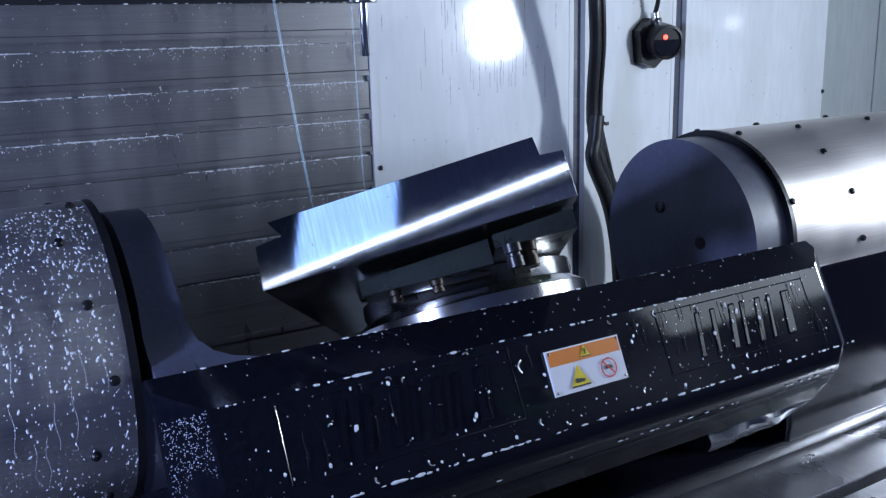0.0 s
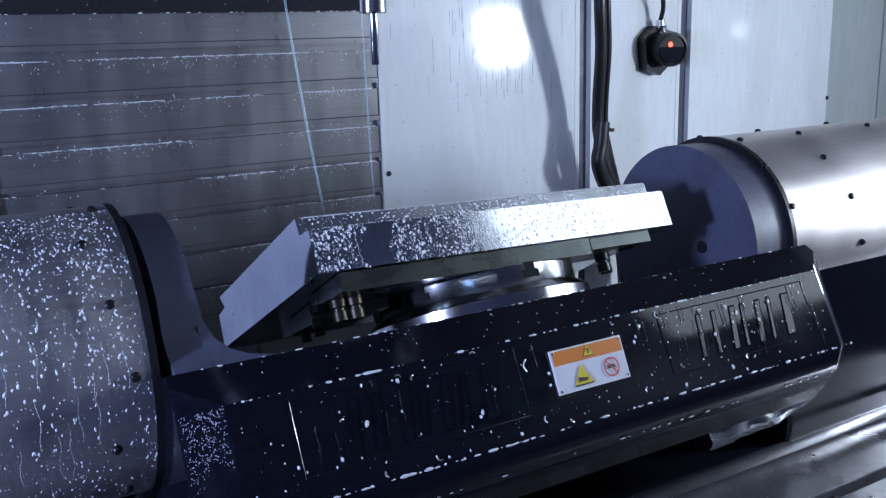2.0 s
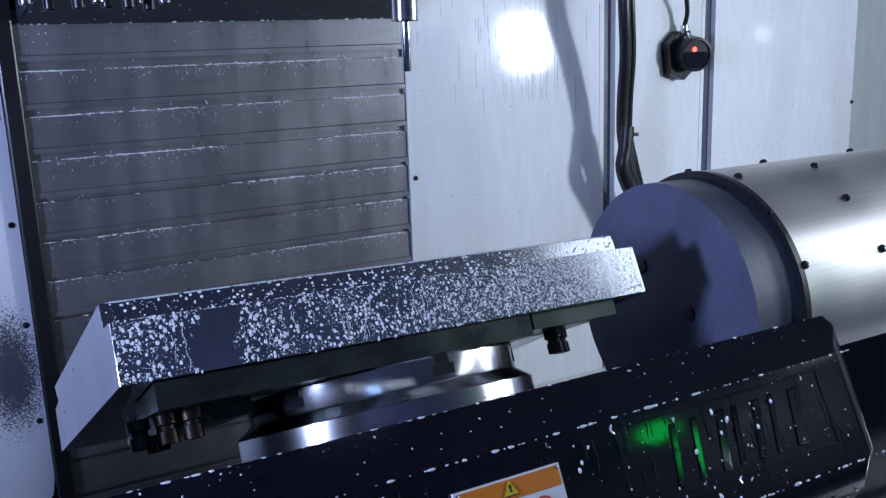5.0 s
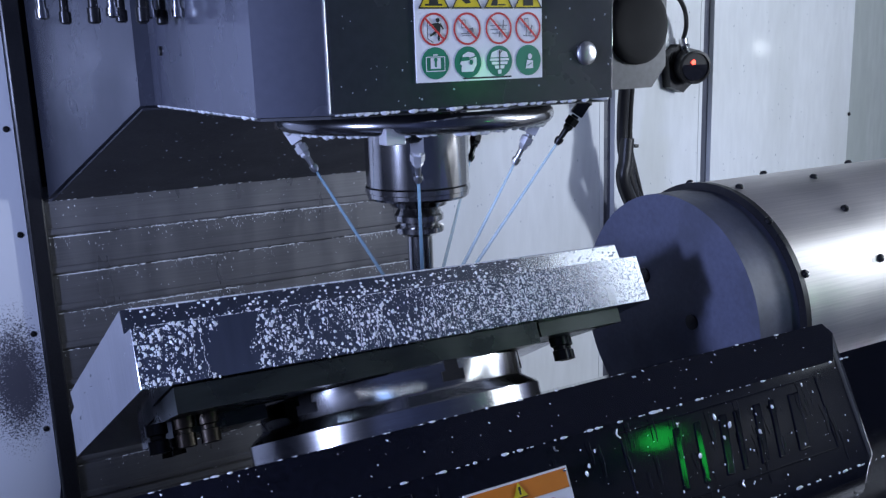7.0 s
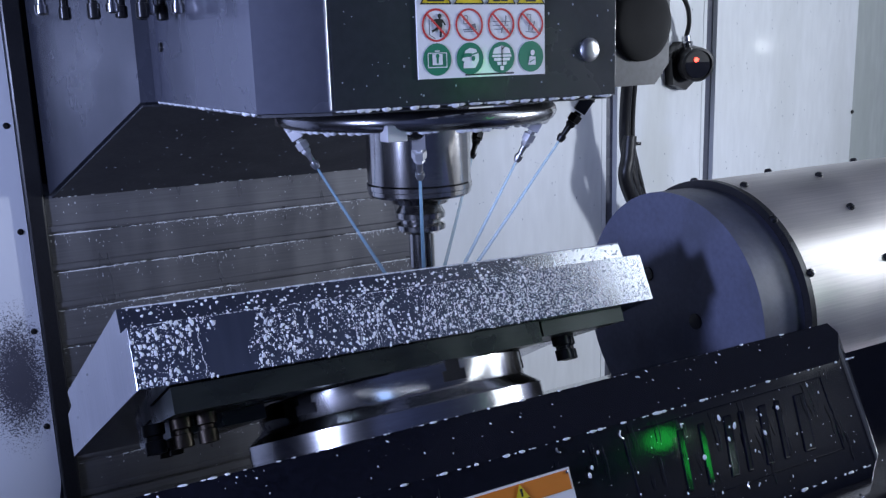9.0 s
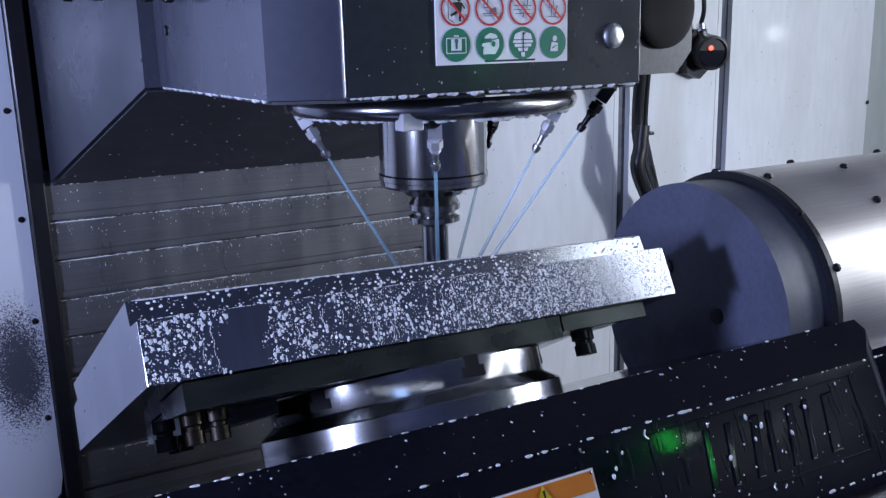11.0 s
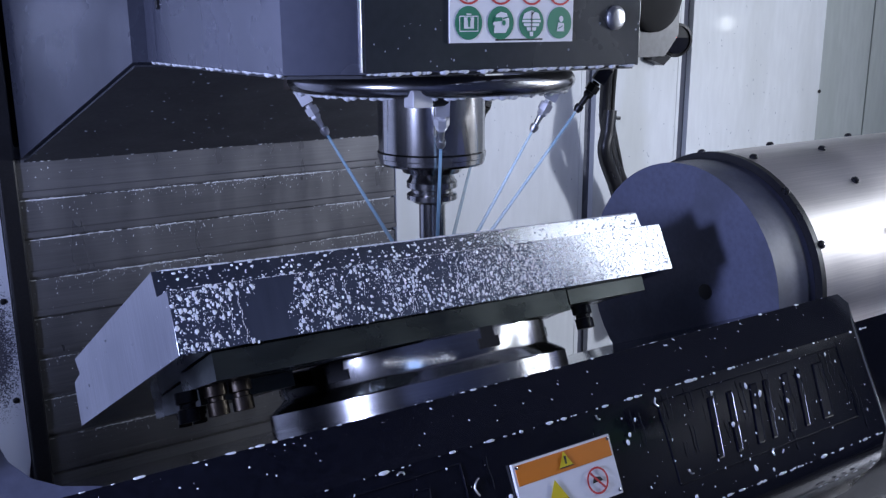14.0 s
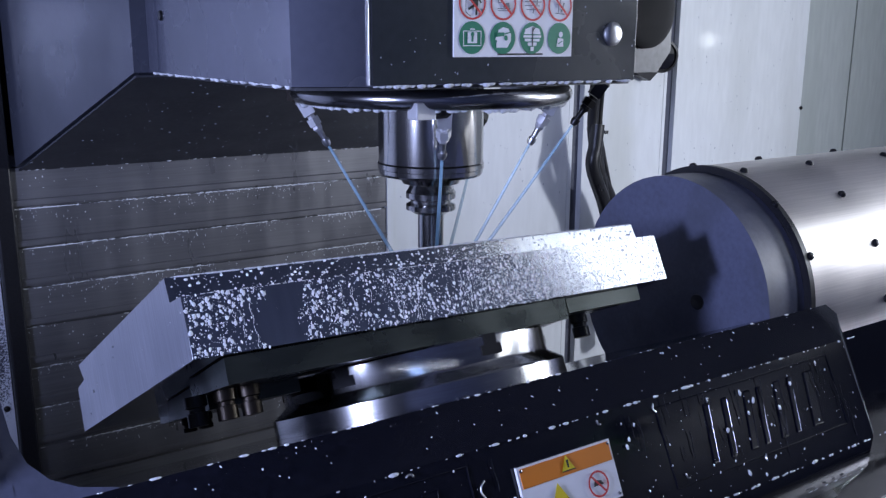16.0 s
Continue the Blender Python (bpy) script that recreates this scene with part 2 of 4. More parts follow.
def turned(profile, origin, direction, seg=48, bm=None, caps=True):
    """A turned solid: (distance along, radius) pairs."""
    o = Vector(origin)
    d, a, b = basis(direction)
    ang = [2 * math.pi * i / seg for i in range(seg)]
    return loft([[o + h * d + r * (math.cos(t) * a + math.sin(t) * b) for t in ang] for h, r in profile], bm, caps)


def tube(points, r, seg=10, bm=None, steps=6):
    """A bent tube through the points, rounded by a Catmull-Rom curve."""
    P = [Vector(p) for p in points]
    P = [2 * P[0] - P[1], *P, 2 * P[-1] - P[-2]]
    way = []
    for i in range(1, len(P) - 2):
        for k in range(steps):
            s = k / steps
            way.append(0.5 * (2 * P[i] + (P[i + 1] - P[i - 1]) * s + (2 * P[i - 1] - 5 * P[i] + 4 * P[i + 1] - P[i + 2]) * s * s
                              + (3 * P[i] - P[i - 1] - 3 * P[i + 1] + P[i + 2]) * s ** 3))
    way.append(P[-2])
    secs = []
    rr = r if callable(r) else (lambda s: r)
    a = basis(way[1] - way[0])[1]
    for i, p in enumerate(way):
        d = (way[min(i + 1, len(way) - 1)] - way[max(i - 1, 0)]).normalized()
        a = (a - a.dot(d) * d).normalized()
        b = d.cross(a)
        R = rr(i / (len(way) - 1))
        secs.append([p + R * (math.cos(2 * math.pi * k / seg) * a + math.sin(2 * math.pi * k / seg) * b) for k in range(seg)])
    return loft(secs, bm)


def disc(centre, normal, up, r, bm=None, seg=28, inner=0.0):
    """A flat disc or ring."""
    bm = bm or bmesh.new()
    n, u = Vector(normal).normalized(), Vector(up).normalized()
    s = u.cross(n)
    c = Vector(centre)
    outer = [bm.verts.new(c + r * (math.cos(2 * math.pi * i / seg) * s + math.sin(2 * math.pi * i / seg) * u)) for i in range(seg)]
    if inner:
        ins = [bm.verts.new(c + inner * (math.cos(2 * math.pi * i / seg) * s + math.sin(2 * math.pi * i / seg) * u)) for i in range(seg)]
        for i in range(seg):
            bm.faces.new((outer[i], outer[(i + 1) % seg], ins[(i + 1) % seg], ins[i]))
    else:
        bm.faces.new(outer)
    return bm


def bead(verts, faces, place, normal, r, flat=0.45, long=1.0, slip=None):
    """Adds a low dome that lies on a surface: a bead of water or a fleck of foam."""
    n, a, b = basis(normal)
    if slip is not None:
        a = (Vector(slip) - Vector(slip).dot(n) * n).normalized()
        b = n.cross(a)
    k = len(verts)
    for ring, h in ((1.0, -0.05), (0.72, 0.6)):
        for i in range(7):
            t = 2 * math.pi * i / 7
            w = ring * r * random.uniform(0.8, 1.15)
            verts.append(place + w * (long * math.cos(t) * a + math.sin(t) * b) + n * (h * flat * r))
    verts.append(place + n * flat * r)
    for i in range(7):
        j = (i + 1) % 7
        faces.append((k + i, k + j, k + 7 + j, k + 7 + i))
        faces.append((k + 7 + i, k + 7 + j, k + 14))


def beads(name, mat, parent, spots, label):
    """One sheet of beads. spots: (place, normal, radius, flat, long, slip)."""
    verts, faces = [], []
    for s in spots:
        bead(verts, faces, *s)
    me = bpy.data.meshes.new(name)
    me.from_pydata([tuple(v) for v in verts], [], faces)
    me.materials.append(mat)
    for p in me.polygons:
        p.use_smooth = True
    ob = new(name, me)
    if parent:
        ob.parent = parent
    return tagged(ob, label, kind="stuff")


def structure(name, bm, mat, label, smooth=False):
    return tagged(part(name, bm, mat, smooth=smooth), label, kind="structure")


# ---- the cabin ----
structure("floor", box(-1.6, 3.1, -0.4, 1.95, 0.4, 0.5), CAST, "dark oily steel chip pan of the machine")
structure("ceiling", box(-1.6, 3.1, -0.4, 2.0, 2.9, 2.95), GREY, "grey enamelled cabin roof")
structure("wall_left", box(-1.65, -1.6, -0.4, 1.95, 0.5, 2.9), GREY, "grey enamelled cabin side wall")
bm = bmesh.new()
for y0, y1, z0, z1 in ((-0.4, 0.0, 0.5, 2.9), (1.05, 1.95, 0.5, 2.9), (0.0, 1.05, 0.5, 1.78), (0.0, 1.05, 2.45, 2.9)):
    box(3.03, 3.08, y0, y1, z0, z1, bm=bm)
structure("wall_right", bm, WHITE, "white enamelled cabin side wall")
# added glowing panel in the gap, mirrored as white in the block
side_fill = structure("side_fill_panel", box(3.055, 3.06, -0.003, 1.053, 1.777, 2.453), SIDE_GLOW, "added glowing panel that stands for the brightly lit side wall")
for y0, y1, z0, z1 in ((0.002, 0.02, 1.782, 2.448), (1.03, 1.048, 1.782, 2.448), (0.022, 1.028, 1.782, 1.8), (0.022, 1.028, 2.43, 2.448)):
    part("window_frame", box(3.035, 3.0545, y0, y1, z0, z1), RUBBER, side_fill, smooth=False)
bm = bmesh.new()
for x0, x1, z0, z1 in ((-1.6, 1.78, 0.5, 2.9), (2.9, 3.1, 0.5, 2.9), (1.78, 2.9, 0.5, 1.70), (1.78, 2.9, 2.75, 2.9)):
    box(x0, x1, -0.45, -0.4, z0, z1, bm=bm)
structure("wall_front", bm, DOOR, "dark cabin front with the door")
window = structure("window_1", box(1.76, 2.92, -0.47, -0.455, 1.68, 2.77), PRINT, "bright door window at the front of the cabin")
for x0, x1, z0, z1 in ((1.762, 1.782, 1.682, 2.768), (2.898, 2.918, 1.682, 2.768), (1.783, 2.897, 1.682, 1.702), (1.783, 2.897, 2.748, 2.768)):
    part("window_frame", box(x0, x1, -0.453, -0.395, z0, z1), RUBBER, window, smooth=False)


def rear_wall():
    """White sheet panels with folded vertical joints beside the sliding cover's opening."""
    y = WALL_Y
    bm = bmesh.new()
    for x0, x1, d in ((0.874, 0.892, 0.0), (0.8925, 1.419, 0.004), (1.4205, 1.434, 0.004), (1.4665, 1.7585, 0.0), (1.76, 1.7715, 0.0), (1.811, 2.39, 0.002)):
        box(x0, x1, y + d, y + 0.03, 0.5, 2.9, bm=bm)
    wall = structure("wall_back", bm, WHITE, "white enamelled sheet wall, wet with coolant")
    bm = bmesh.new()
    for x0, x1, d in ((2.3915, 2.638, 0.004), (2.6395, 3.03, 0.0)):
        box(x0, x1, y + d, y + 0.03, 0.5, 2.9, bm=bm)
    structure("wall_corner", bm, WHITE_DIM, "sheet panels at the cabin's corner, toned grey-green for haze and reflection")
    bm = bmesh.new()
    for x0, x1 in ((1.434, 1.4665), (1.7715, 1.811)):
        box(x0, x1, y + 0.018, y + 0.03, 0.5, 2.9, bm=bm)
    part("joint_channel", bm, GREY, wall, "recessed grey joint", smooth=False)
    part("backing", box(0.86, 3.03, y + 0.031, y + 0.05, 0.5, 2.9), SEAM, wall, smooth=False)
    for x, z in ((0.8888, 1.316), (2.388, 1.40), (2.388, 1.75), (0.8888, 0.95)):
        part("screw", turned(((0, 0.006), (0.003, 0.0055), (0.005, 0.003)), (x, y, z), (0, -1, 0), 10), BOLT, wall)
    rnd = random.Random(12)
    spots = []
    for k in range(70):
        x, z, n = rnd.gauss(1.19, 0.09), rnd.uniform(1.5, 1.75), rnd.randint(3, 14)
        for q in range(n):
            spots.append((Vector((x, y + 0.0035, z - 0.006 * q)), (0, -1, 0), rnd.uniform(0.0005, 0.0011), 0.4, 3.5, (0, 0, 1)))
    for k in range(260):
        x = rnd.uniform(0.9, 2.35)
        spots.append((Vector((x, y + (0.0035 if x < 1.42 else 0.0 if x < 1.77 else 0.002), rnd.uniform(1.2, 1.75))), (0, -1, 0), rnd.choice((0.0005, 0.0008, 0.0013)), 0.5, rnd.uniform(1, 2.5), (0, 0, 1)))
    beads("coolant_film", WATER, wall, [p for p in spots if not 1.415 < p[0].x < 1.47 and not 1.755 < p[0].x < 1.815], "runs and beads of coolant")
    # the panel on the other side of the opening, with a rounded foot
    poly = [(-1.6, 0.78), (0.0, 0.74), (0.04, 0.745), (0.058, 0.765), (0.0645, 0.8), (0.0645, 2.9), (-1.6, 2.9)]
    left = structure("wall_panel", prism_y(poly, y + 0.008, y + 0.03), SPRAYED, "white enamelled sheet panel with screws and black overspray")
    for z in (1.5077, 1.3114, 1.118, 0.9244, 1.70, 1.9):
        part("screw", turned(((0, 0.006), (0.003, 0.0055), (0.005, 0.003)), (0.052, y + 0.008, z), (0, -1, 0), 10), BOLT, left)
    seal = structure("trim", box(0.066, 0.098, y - 0.012, y + 0.03, 0.5, 2.9, 0.004), RUBBER, "black rubber wiper strip along the sliding cover")
    structure("wall_back_lower", box(-1.6, 0.87, y + 0.12, y + 0.15, 0.5, 2.9), GREY, "grey column behind the sliding cover")
    return wall


rear_wall()


def indicator_lamp(at, turn, r, label):
    """A small round lamp in a chromed bezel, facing +y before its turn."""
    lamp = thing("white_indicator", at @ pose(0, 0, 0, 0, 0, turn), label, "indicator lamp")
    part("bezel", turned(((0, r * 1.3), (0.01, r * 1.3), (0.012, r * 1.1)), (0, 0, 0), (0, 1, 0), 24), CHROME, lamp)
    part("lens", turned(((0.008, r), (0.016, r * 0.9), (0.02, r * 0.5), (0.021, 0.0)), (0, 0, 0), (0, 1, 0), 24), WHITE_GLOW, lamp)


indicator_lamp(pose(1.25, -0.4, 1.58), 0, 0.022, "small white indicator lamp at the door")
indicator_lamp(pose(3.03, 0.86, 1.61), 90, 0.032, "small white lamp on the white side wall")


def green_beacon(base):
    """A turning beacon: a glowing lens before a dark reflector cup."""
    bc = thing("green_beacon", base, "small green rotating beacon lamp at the door", "beacon lamp")
    part("cup", turned(((-0.03, 0.012), (-0.028, 0.03), (0.0, 0.05), (0.004, 0.05), (0.004, 0.0)), (0, 0, 0), (0, 1, 0), 28), RUBBER, bc, "black reflector cup")
    part("lens", turned(((0.0045, 0.040), (0.012, 0.036), (0.018, 0.022), (0.020, 0.0)), (0, 0, 0), (0, 1, 0), 28), GREEN_GLOW, bc, "glowing green lens")
    part("stem", rod((0, 0, -0.049), (0, 0, -0.09), 0.008, seg=12), CHROME, bc)
    return bc


beacon = green_beacon(Vector((1.165, -0.335, 1.57)))


def tube_lamp():
    """The slim work lamp along the top of the door."""
    lp = thing("tube_lamp", (-0.53, -0.4, 2.39), "slim bluish white work lamp along the door's top", "lamp")
    part("body", box(-0.93, 0.93, 0.0, 0.02, -0.015, 0.015, 0.004), DARK, lp)
    part("tube", rod((-0.90, 0.031, 0), (0.90, 0.031, 0), 0.0045, seg=14), TUBE_GLOW, lp, "glowing tube")
    for x in (-0.915, 0.915):
        part("end_cap", rod((x - 0.014, 0.031, 0), (x + 0.014, 0.031, 0), 0.008, seg=14), RUBBER, lp)
    return lp


tube_lamp()
# added panel whose mirror image gives the block's end its bluish patch
upper = structure("blue_glow_panel", box(-0.74, -0.38, -0.399, -0.392, 2.41, 2.75), PATCH_GLOW, "added blue glowing panel, mirrored as a patch on the block's end")
for x0, x1, z0, z1 in ((-0.76, -0.742, 2.4, 2.77), (-0.378, -0.36, 2.4, 2.77), (-0.74, -0.38, 2.4, 2.408), (-0.74, -0.38, 2.752, 2.77)):
    part("window_frame", box(x0, x1, -0.399, -0.385, z0, z1), RUBBER, upper, smooth=False)


slats = []


def way_cover(base):
    """A stack of overlapping steel slats that rides with the spindle head."""
    cover = thing("way_cover", base, "wet brushed steel sliding way cover of stacked slats", "way cover")
    top = 1.3774 - base.z
    rnd = random.Random(4)
    for i in range(13):
        zt = top - 0.003 - 0.0775 * i
        zb = zt - 0.0685
        y = 0.002 + 0.0009 * i
        poly = [(y + 0.009, zt + 0.022), (y + 0.009, zt + 0.001), (y, zt), (y, zb + 0.012), (y - 0.004, zb + 0.010), (y - 0.004, zb), (y + 0.003, zb), (y + 0.003, zt - 0.004), (y + 0.0125, zt - 0.003), (y + 0.0125, zt + 0.022)]
        slat = part("slat", prism_x(poly, 0.094 - base.x, 0.872 - base.x), SLAT, cover, smooth=False)
        slats.append(slat)
        if not 0 < i < 8:
            continue
        spots = []
        for k in range(800):
            x = rnd.uniform(0.1, 0.86)
            if noise.noise((x * 7, i * 3.1, 0)) + 0.15 < rnd.uniform(-0.35, 0.45):
                continue
            low = rnd.random() < 0.3
            dz = -abs(rnd.gauss(0, 0.010)) if low else rnd.gauss(0.0002, 0.0006)
            spots.append((Vector((x - base.x, y - 0.0001, zt + dz)), (0, -1, 0.3), rnd.uniform(0.0003, 0.0009) if low else rnd.uniform(0.0004, 0.0012), 0.5, rnd.uniform(1, 5), (1, 0, rnd.uniform(-0.1, 0.1)) if not low else (0.1, 0, 1)))
        if i in (1, 2):
            for k in range(26):
                x = 0.108 + 0.0042 * k
                spots.append((Vector((x - base.x, y - 0.0002, zt - 0.0005)), (0, -1, 0.3), 0.0016 * (1 - abs(k - 12) / 22), 0.4, 2.6, (1, 0, 0)))
        beads("dried_crust", SCUM, slat, spots, "crusted white line of dried coolant")
    spots = []
    for k in range(1100):
        x, z = rnd.uniform(0.1, 0.86), top - rnd.uniform(0.0, 0.62)
        spots.append((Vector((x - base.x, 0.0018 + 0.0116 * (top - z), z)), (0, -1, 0), rnd.choice((0.0003, 0.0004, 0.0006, 0.0010)), 0.5, rnd.uniform(1, 2.2), (0, 0, 1)))
    beads("coolant_film", FOAM, cover, spots, "beads of coolant")
    return cover


HEAD_BASE = Vector((0.4755, 0.97, 1.40))
COVER_BASE = Vector((0.483, WALL_Y, 1.0))
cover = way_cover(COVER_BASE)


# ---- spindle head ----
jet_ways = []


def spindle_head(base):
    head = thing("spindle_head", base, "grey enamelled milling spindle head with coolant ring and nozzles", "machine head")
    B = base

    def rel(p):
        return Vector(p) - B

    z0, z1 = 1.555, 2.35
    plan = [(0.290, 0.795), (0.648, 0.795), (0.652, 0.80), (0.652, 1.30), (0.226, 1.30), (0.226, 0.832)]
    bm = loft([[rel((x, y, z)) for x, y in plan] for z in (z0, z1)])
    soften(bm, 0.0022)
    part("housing", bm, GREY, head, weigh=True)
    part("front_cover", box(0.2925 - B.x, 0.6465 - B.x, 0.7925 - B.y, 0.796 - B.y, 1.5565 - B.z, z1 - B.z, 0.0008), GREY_SHADE, head, "front cover, its grey darkened for the shaded side", weigh=True)
    # thin bright rod for the glint that the bevelled edge catches
    part("worn_edge", rod(rel((0.2897, 0.7945, 1.557)), rel((0.2897, 0.7945, z1)), 0.0011, seg=8), SATIN, head, "bright strip for the glint along the edge")
    # the hood that widens to the way cover, with a slanted underside
    hood = [[(0.203, 1.300, z0), (0.66, 1.300, z0), (0.66, 1.300, z1), (0.203, 1.300, z1)],
            [(0.108, 1.762, 1.3774), (0.872, 1.762, 1.3774), (0.872, 1.762, z1), (0.108, 1.762, z1)]]
    bm = loft([[rel(p) for p in s] for s in hood])
    soften(bm, 0.0015, 1)
    part("hood", bm, GREY_DIM, head, "grey sheet hood", weigh=True)
    # thin sheets below the hood and housing, darker than both
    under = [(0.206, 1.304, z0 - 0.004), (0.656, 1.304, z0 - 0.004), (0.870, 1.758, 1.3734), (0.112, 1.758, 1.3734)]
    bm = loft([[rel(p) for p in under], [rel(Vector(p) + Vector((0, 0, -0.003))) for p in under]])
    part("underside", bm, DARK, head, "dark sheet under the hood", smooth=False)
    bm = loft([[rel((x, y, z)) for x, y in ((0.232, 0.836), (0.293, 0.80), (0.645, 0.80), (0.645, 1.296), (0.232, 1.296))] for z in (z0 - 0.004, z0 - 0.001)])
    part("bottom_plate", bm, DARK, head, "dark bottom plate", smooth=False)
    part("lap_joint", box(-0.2515, -0.2495, 0.285, 0.328, 0.157, 0.9), GREY, head, smooth=False)
    part("bolt", turned(((0, 0.007), (0.003, 0.006), (0.004, 0.002)), rel((0.226, 1.235, 1.63)), (-1, 0, 0), 12), BOLT, head)
    # side cover with a round port, its recess shade painted matte black
    poly = [(0.655, z0 + 0.001), (0.832, z0 + 0.003), (0.857, z0 + 0.032), (0.857, z1), (0.655, z1)]
    bm = prism_y(poly, 0.93, 1.28)
    for v in bm.verts:
        v.co -= B
    soften(bm, 0.003)
    side = part("side_cover", bm, DARK, head, weigh=True)
    part("port", turned(((0, 0.052), (0.006, 0.0515), (0.0085, 0.049), (0.011, 0.042), (0.012, 0.03), (0.012, 0.0)), rel((0.803, 0.93, 1.642)), (0, -1, 0), 40), PIT, side, "round port, black for its shaded recess")
    part("knob", turned(((0, 0.0135), (0.002, 0.0135), (0.0045, 0.0115), (0.006, 0.008), (0.0066, 0.0)), rel((0.6075, 0.7925, 1.6077)), (0, -1, 0), 28), SATIN, head, "domed chrome button")
    # safety placard
    px0, px1, pz0, pz1, py = 0.3865, 0.5445, 1.583, 1.745, 0.7915
    plate = part("placard", box(px0 - B.x, px1 - B.x, py - 0.0012 - B.y, py + 0.001 - B.y, pz0 - B.z, pz1 - B.z), PRINT, head, "white safety placard with round pictograms", smooth=False)
    y = py - 0.0022 - B.y

    def bar(p, q, w):
        """A thin stroke between two points of the sign."""
        p, q = Vector(p), Vector(q)
        n = (q - p).normalized() * w / 2
        return [(p.x - n.y, p.y + n.x), (p.x + n.y, p.y - n.x), (q.x + n.y, q.y - n.x), (q.x - n.y, q.y + n.x)]

    def ball(cx, cz, r, sx=1.0):
        return [(cx + sx * r * math.cos(k * math.pi / 6), cz + r * math.sin(k * math.pi / 6)) for k in range(12)]

    def outline(x0, z0_, x1, z1_, w):
        c = ((x0, z0_), (x1, z0_), (x1, z1_), (x0, z1_))
        return [bar(c[k], c[(k + 1) % 4], w) for k in range(4)]

    def marks(cx, cz, polys, mat, lift=0.0):
        bm = bmesh.new()
        for k, poly in enumerate(polys):
            bm.faces.new([bm.verts.new((cx - B.x + p, y - lift - 0.00004 * k, cz - B.z + q)) for p, q in poly])
        part("pictogram", bm, mat, plate, smooth=False)

    green_marks = (
        outline(-0.011, -0.008, 0.011, 0.0065, 0.0009) + [bar((-0.003, 0.0085), (0.003, 0.0085), 0.0012), [(-0.006, -0.0055), (0.006, -0.0055), (0.006, 0.0055), (-0.006, 0.0055)]],
        [[(-0.0085, -0.010), (0.006, -0.010), (0.0105, -0.003), (0.0105, 0.004), (0.007, 0.0095), (0.0, 0.011), (-0.006, 0.008), (-0.0075, 0.003), (-0.0105, -0.0015), (-0.0075, -0.003), (-0.0085, -0.006)]],
        [[(-0.0115, 0.004), (0.0115, 0.004), (0.0095, 0.0095), (0.0, 0.0125), (-0.0095, 0.0095)], [(-0.0125, 0.0005), (0.0125, 0.0005), (0.012, 0.003), (-0.012, 0.003)], [(-0.010, -0.0035), (0.010, -0.0035), (0.0105, -0.0005), (-0.0105, -0.0005)], [(-0.0055, -0.008), (0.0055, -0.008), (0.0065, -0.0045), (-0.0065, -0.0045)], [(-0.002, -0.0135), (0.002, -0.0135), (0.0025, -0.009), (-0.0025, -0.009)]],
        [ball(0.002, 0.004, 0.0032, 0.9), [(-0.004, -0.009), (0.006, -0.009), (0.006, -0.0005), (-0.002, 0.0005)]])
    green_ink = (
        [bar((0, -0.004), (0, 0.003), 0.0025), ball(0, 0.0035, 0.0022)],
        [[(-0.009, 0.001), (0.0015, 0.002), (0.0015, 0.0055), (-0.0075, 0.0055)], bar((0.002, 0.004), (0.010, 0.006), 0.0012), ball(0.0035, 0.0, 0.0028, 0.8)],
        [bar((0, -0.008), (0, 0.0115), 0.0012), bar((0.0, 0.008), (0.0035, 0.0115), 0.001)],
        [bar((-0.002, -0.006), (0.004, -0.003), 0.001)])
    red_ink = (
        [ball(0.004, 0.0092, 0.0024), [(-0.002, 0.006), (0.0045, 0.0068), (0.0075, 0.0048), (0.0065, -0.003), (0.0015, -0.003)], bar((-0.006, 0.004), (0.001, 0.0055), 0.0016), bar((0.0105, 0.000), (0.0065, 0.0055), 0.0016), bar((-0.0055, -0.0065), (0.003, -0.002), 0.0024), bar((0.0045, -0.012), (0.005, -0.002), 0.0026), bar((-0.009, -0.009), (-0.002, -0.0135), 0.0008), bar((-0.0085, -0.009), (-0.0085, 0.008), 0.0008)],
        outline(-0.007, 0.001, -0.0025, 0.009, 0.0008) + [bar((-0.008, -0.005), (0.009, -0.005), 0.0012), bar((-0.007, -0.007), (0.007, -0.007), 0.0008), [(-0.001, -0.004), (0.008, -0.004), (0.007, 0.0015), (0.001, 0.0)]],
        [bar((-0.011, 0.003), (0.011, 0.003), 0.0008), bar((-0.011, -0.001), (0.009, -0.001), 0.0008), bar((-0.009, -0.005), (0.01, -0.005), 0.0008), bar((0.005, 0.0), (0.006, 0.009), 0.0016), bar((0.0, -0.009), (0.001, -0.003), 0.0016)],
        outline(-0.005, 0.001, 0.0, 0.010, 0.0008) + [bar((-0.007, -0.008), (0.007, -0.009), 0.0008), bar((0.002, -0.006), (0.005, 0.003), 0.0018), bar((-0.002, 0.004), (-0.003, -0.008), 0.0012)])
    warning_ink = ([[(-0.006, 0), (0.006, 0), (0.003, 0.016), (-0.003, 0.016)], bar((-0.010, 0.001), (0.010, 0.001), 0.002)], [[(-0.006, 0.006), (0.002, 0.008), (0.005, 0.003), (-0.001, 0.002)], bar((0.001, 0.008), (0.0, 0.017), 0.002)],
                   [[(-0.010, 0), (-0.001, 0), (-0.001, 0.012), (-0.005, 0.010)], bar((0.0, 0.001), (0.009, 0.001), 0.0015)], [[(-0.006, 0), (0.007, 0), (0.007, 0.007), (-0.006, 0.007)], bar((0.0, 0.008), (0.0, 0.015), 0.004)])
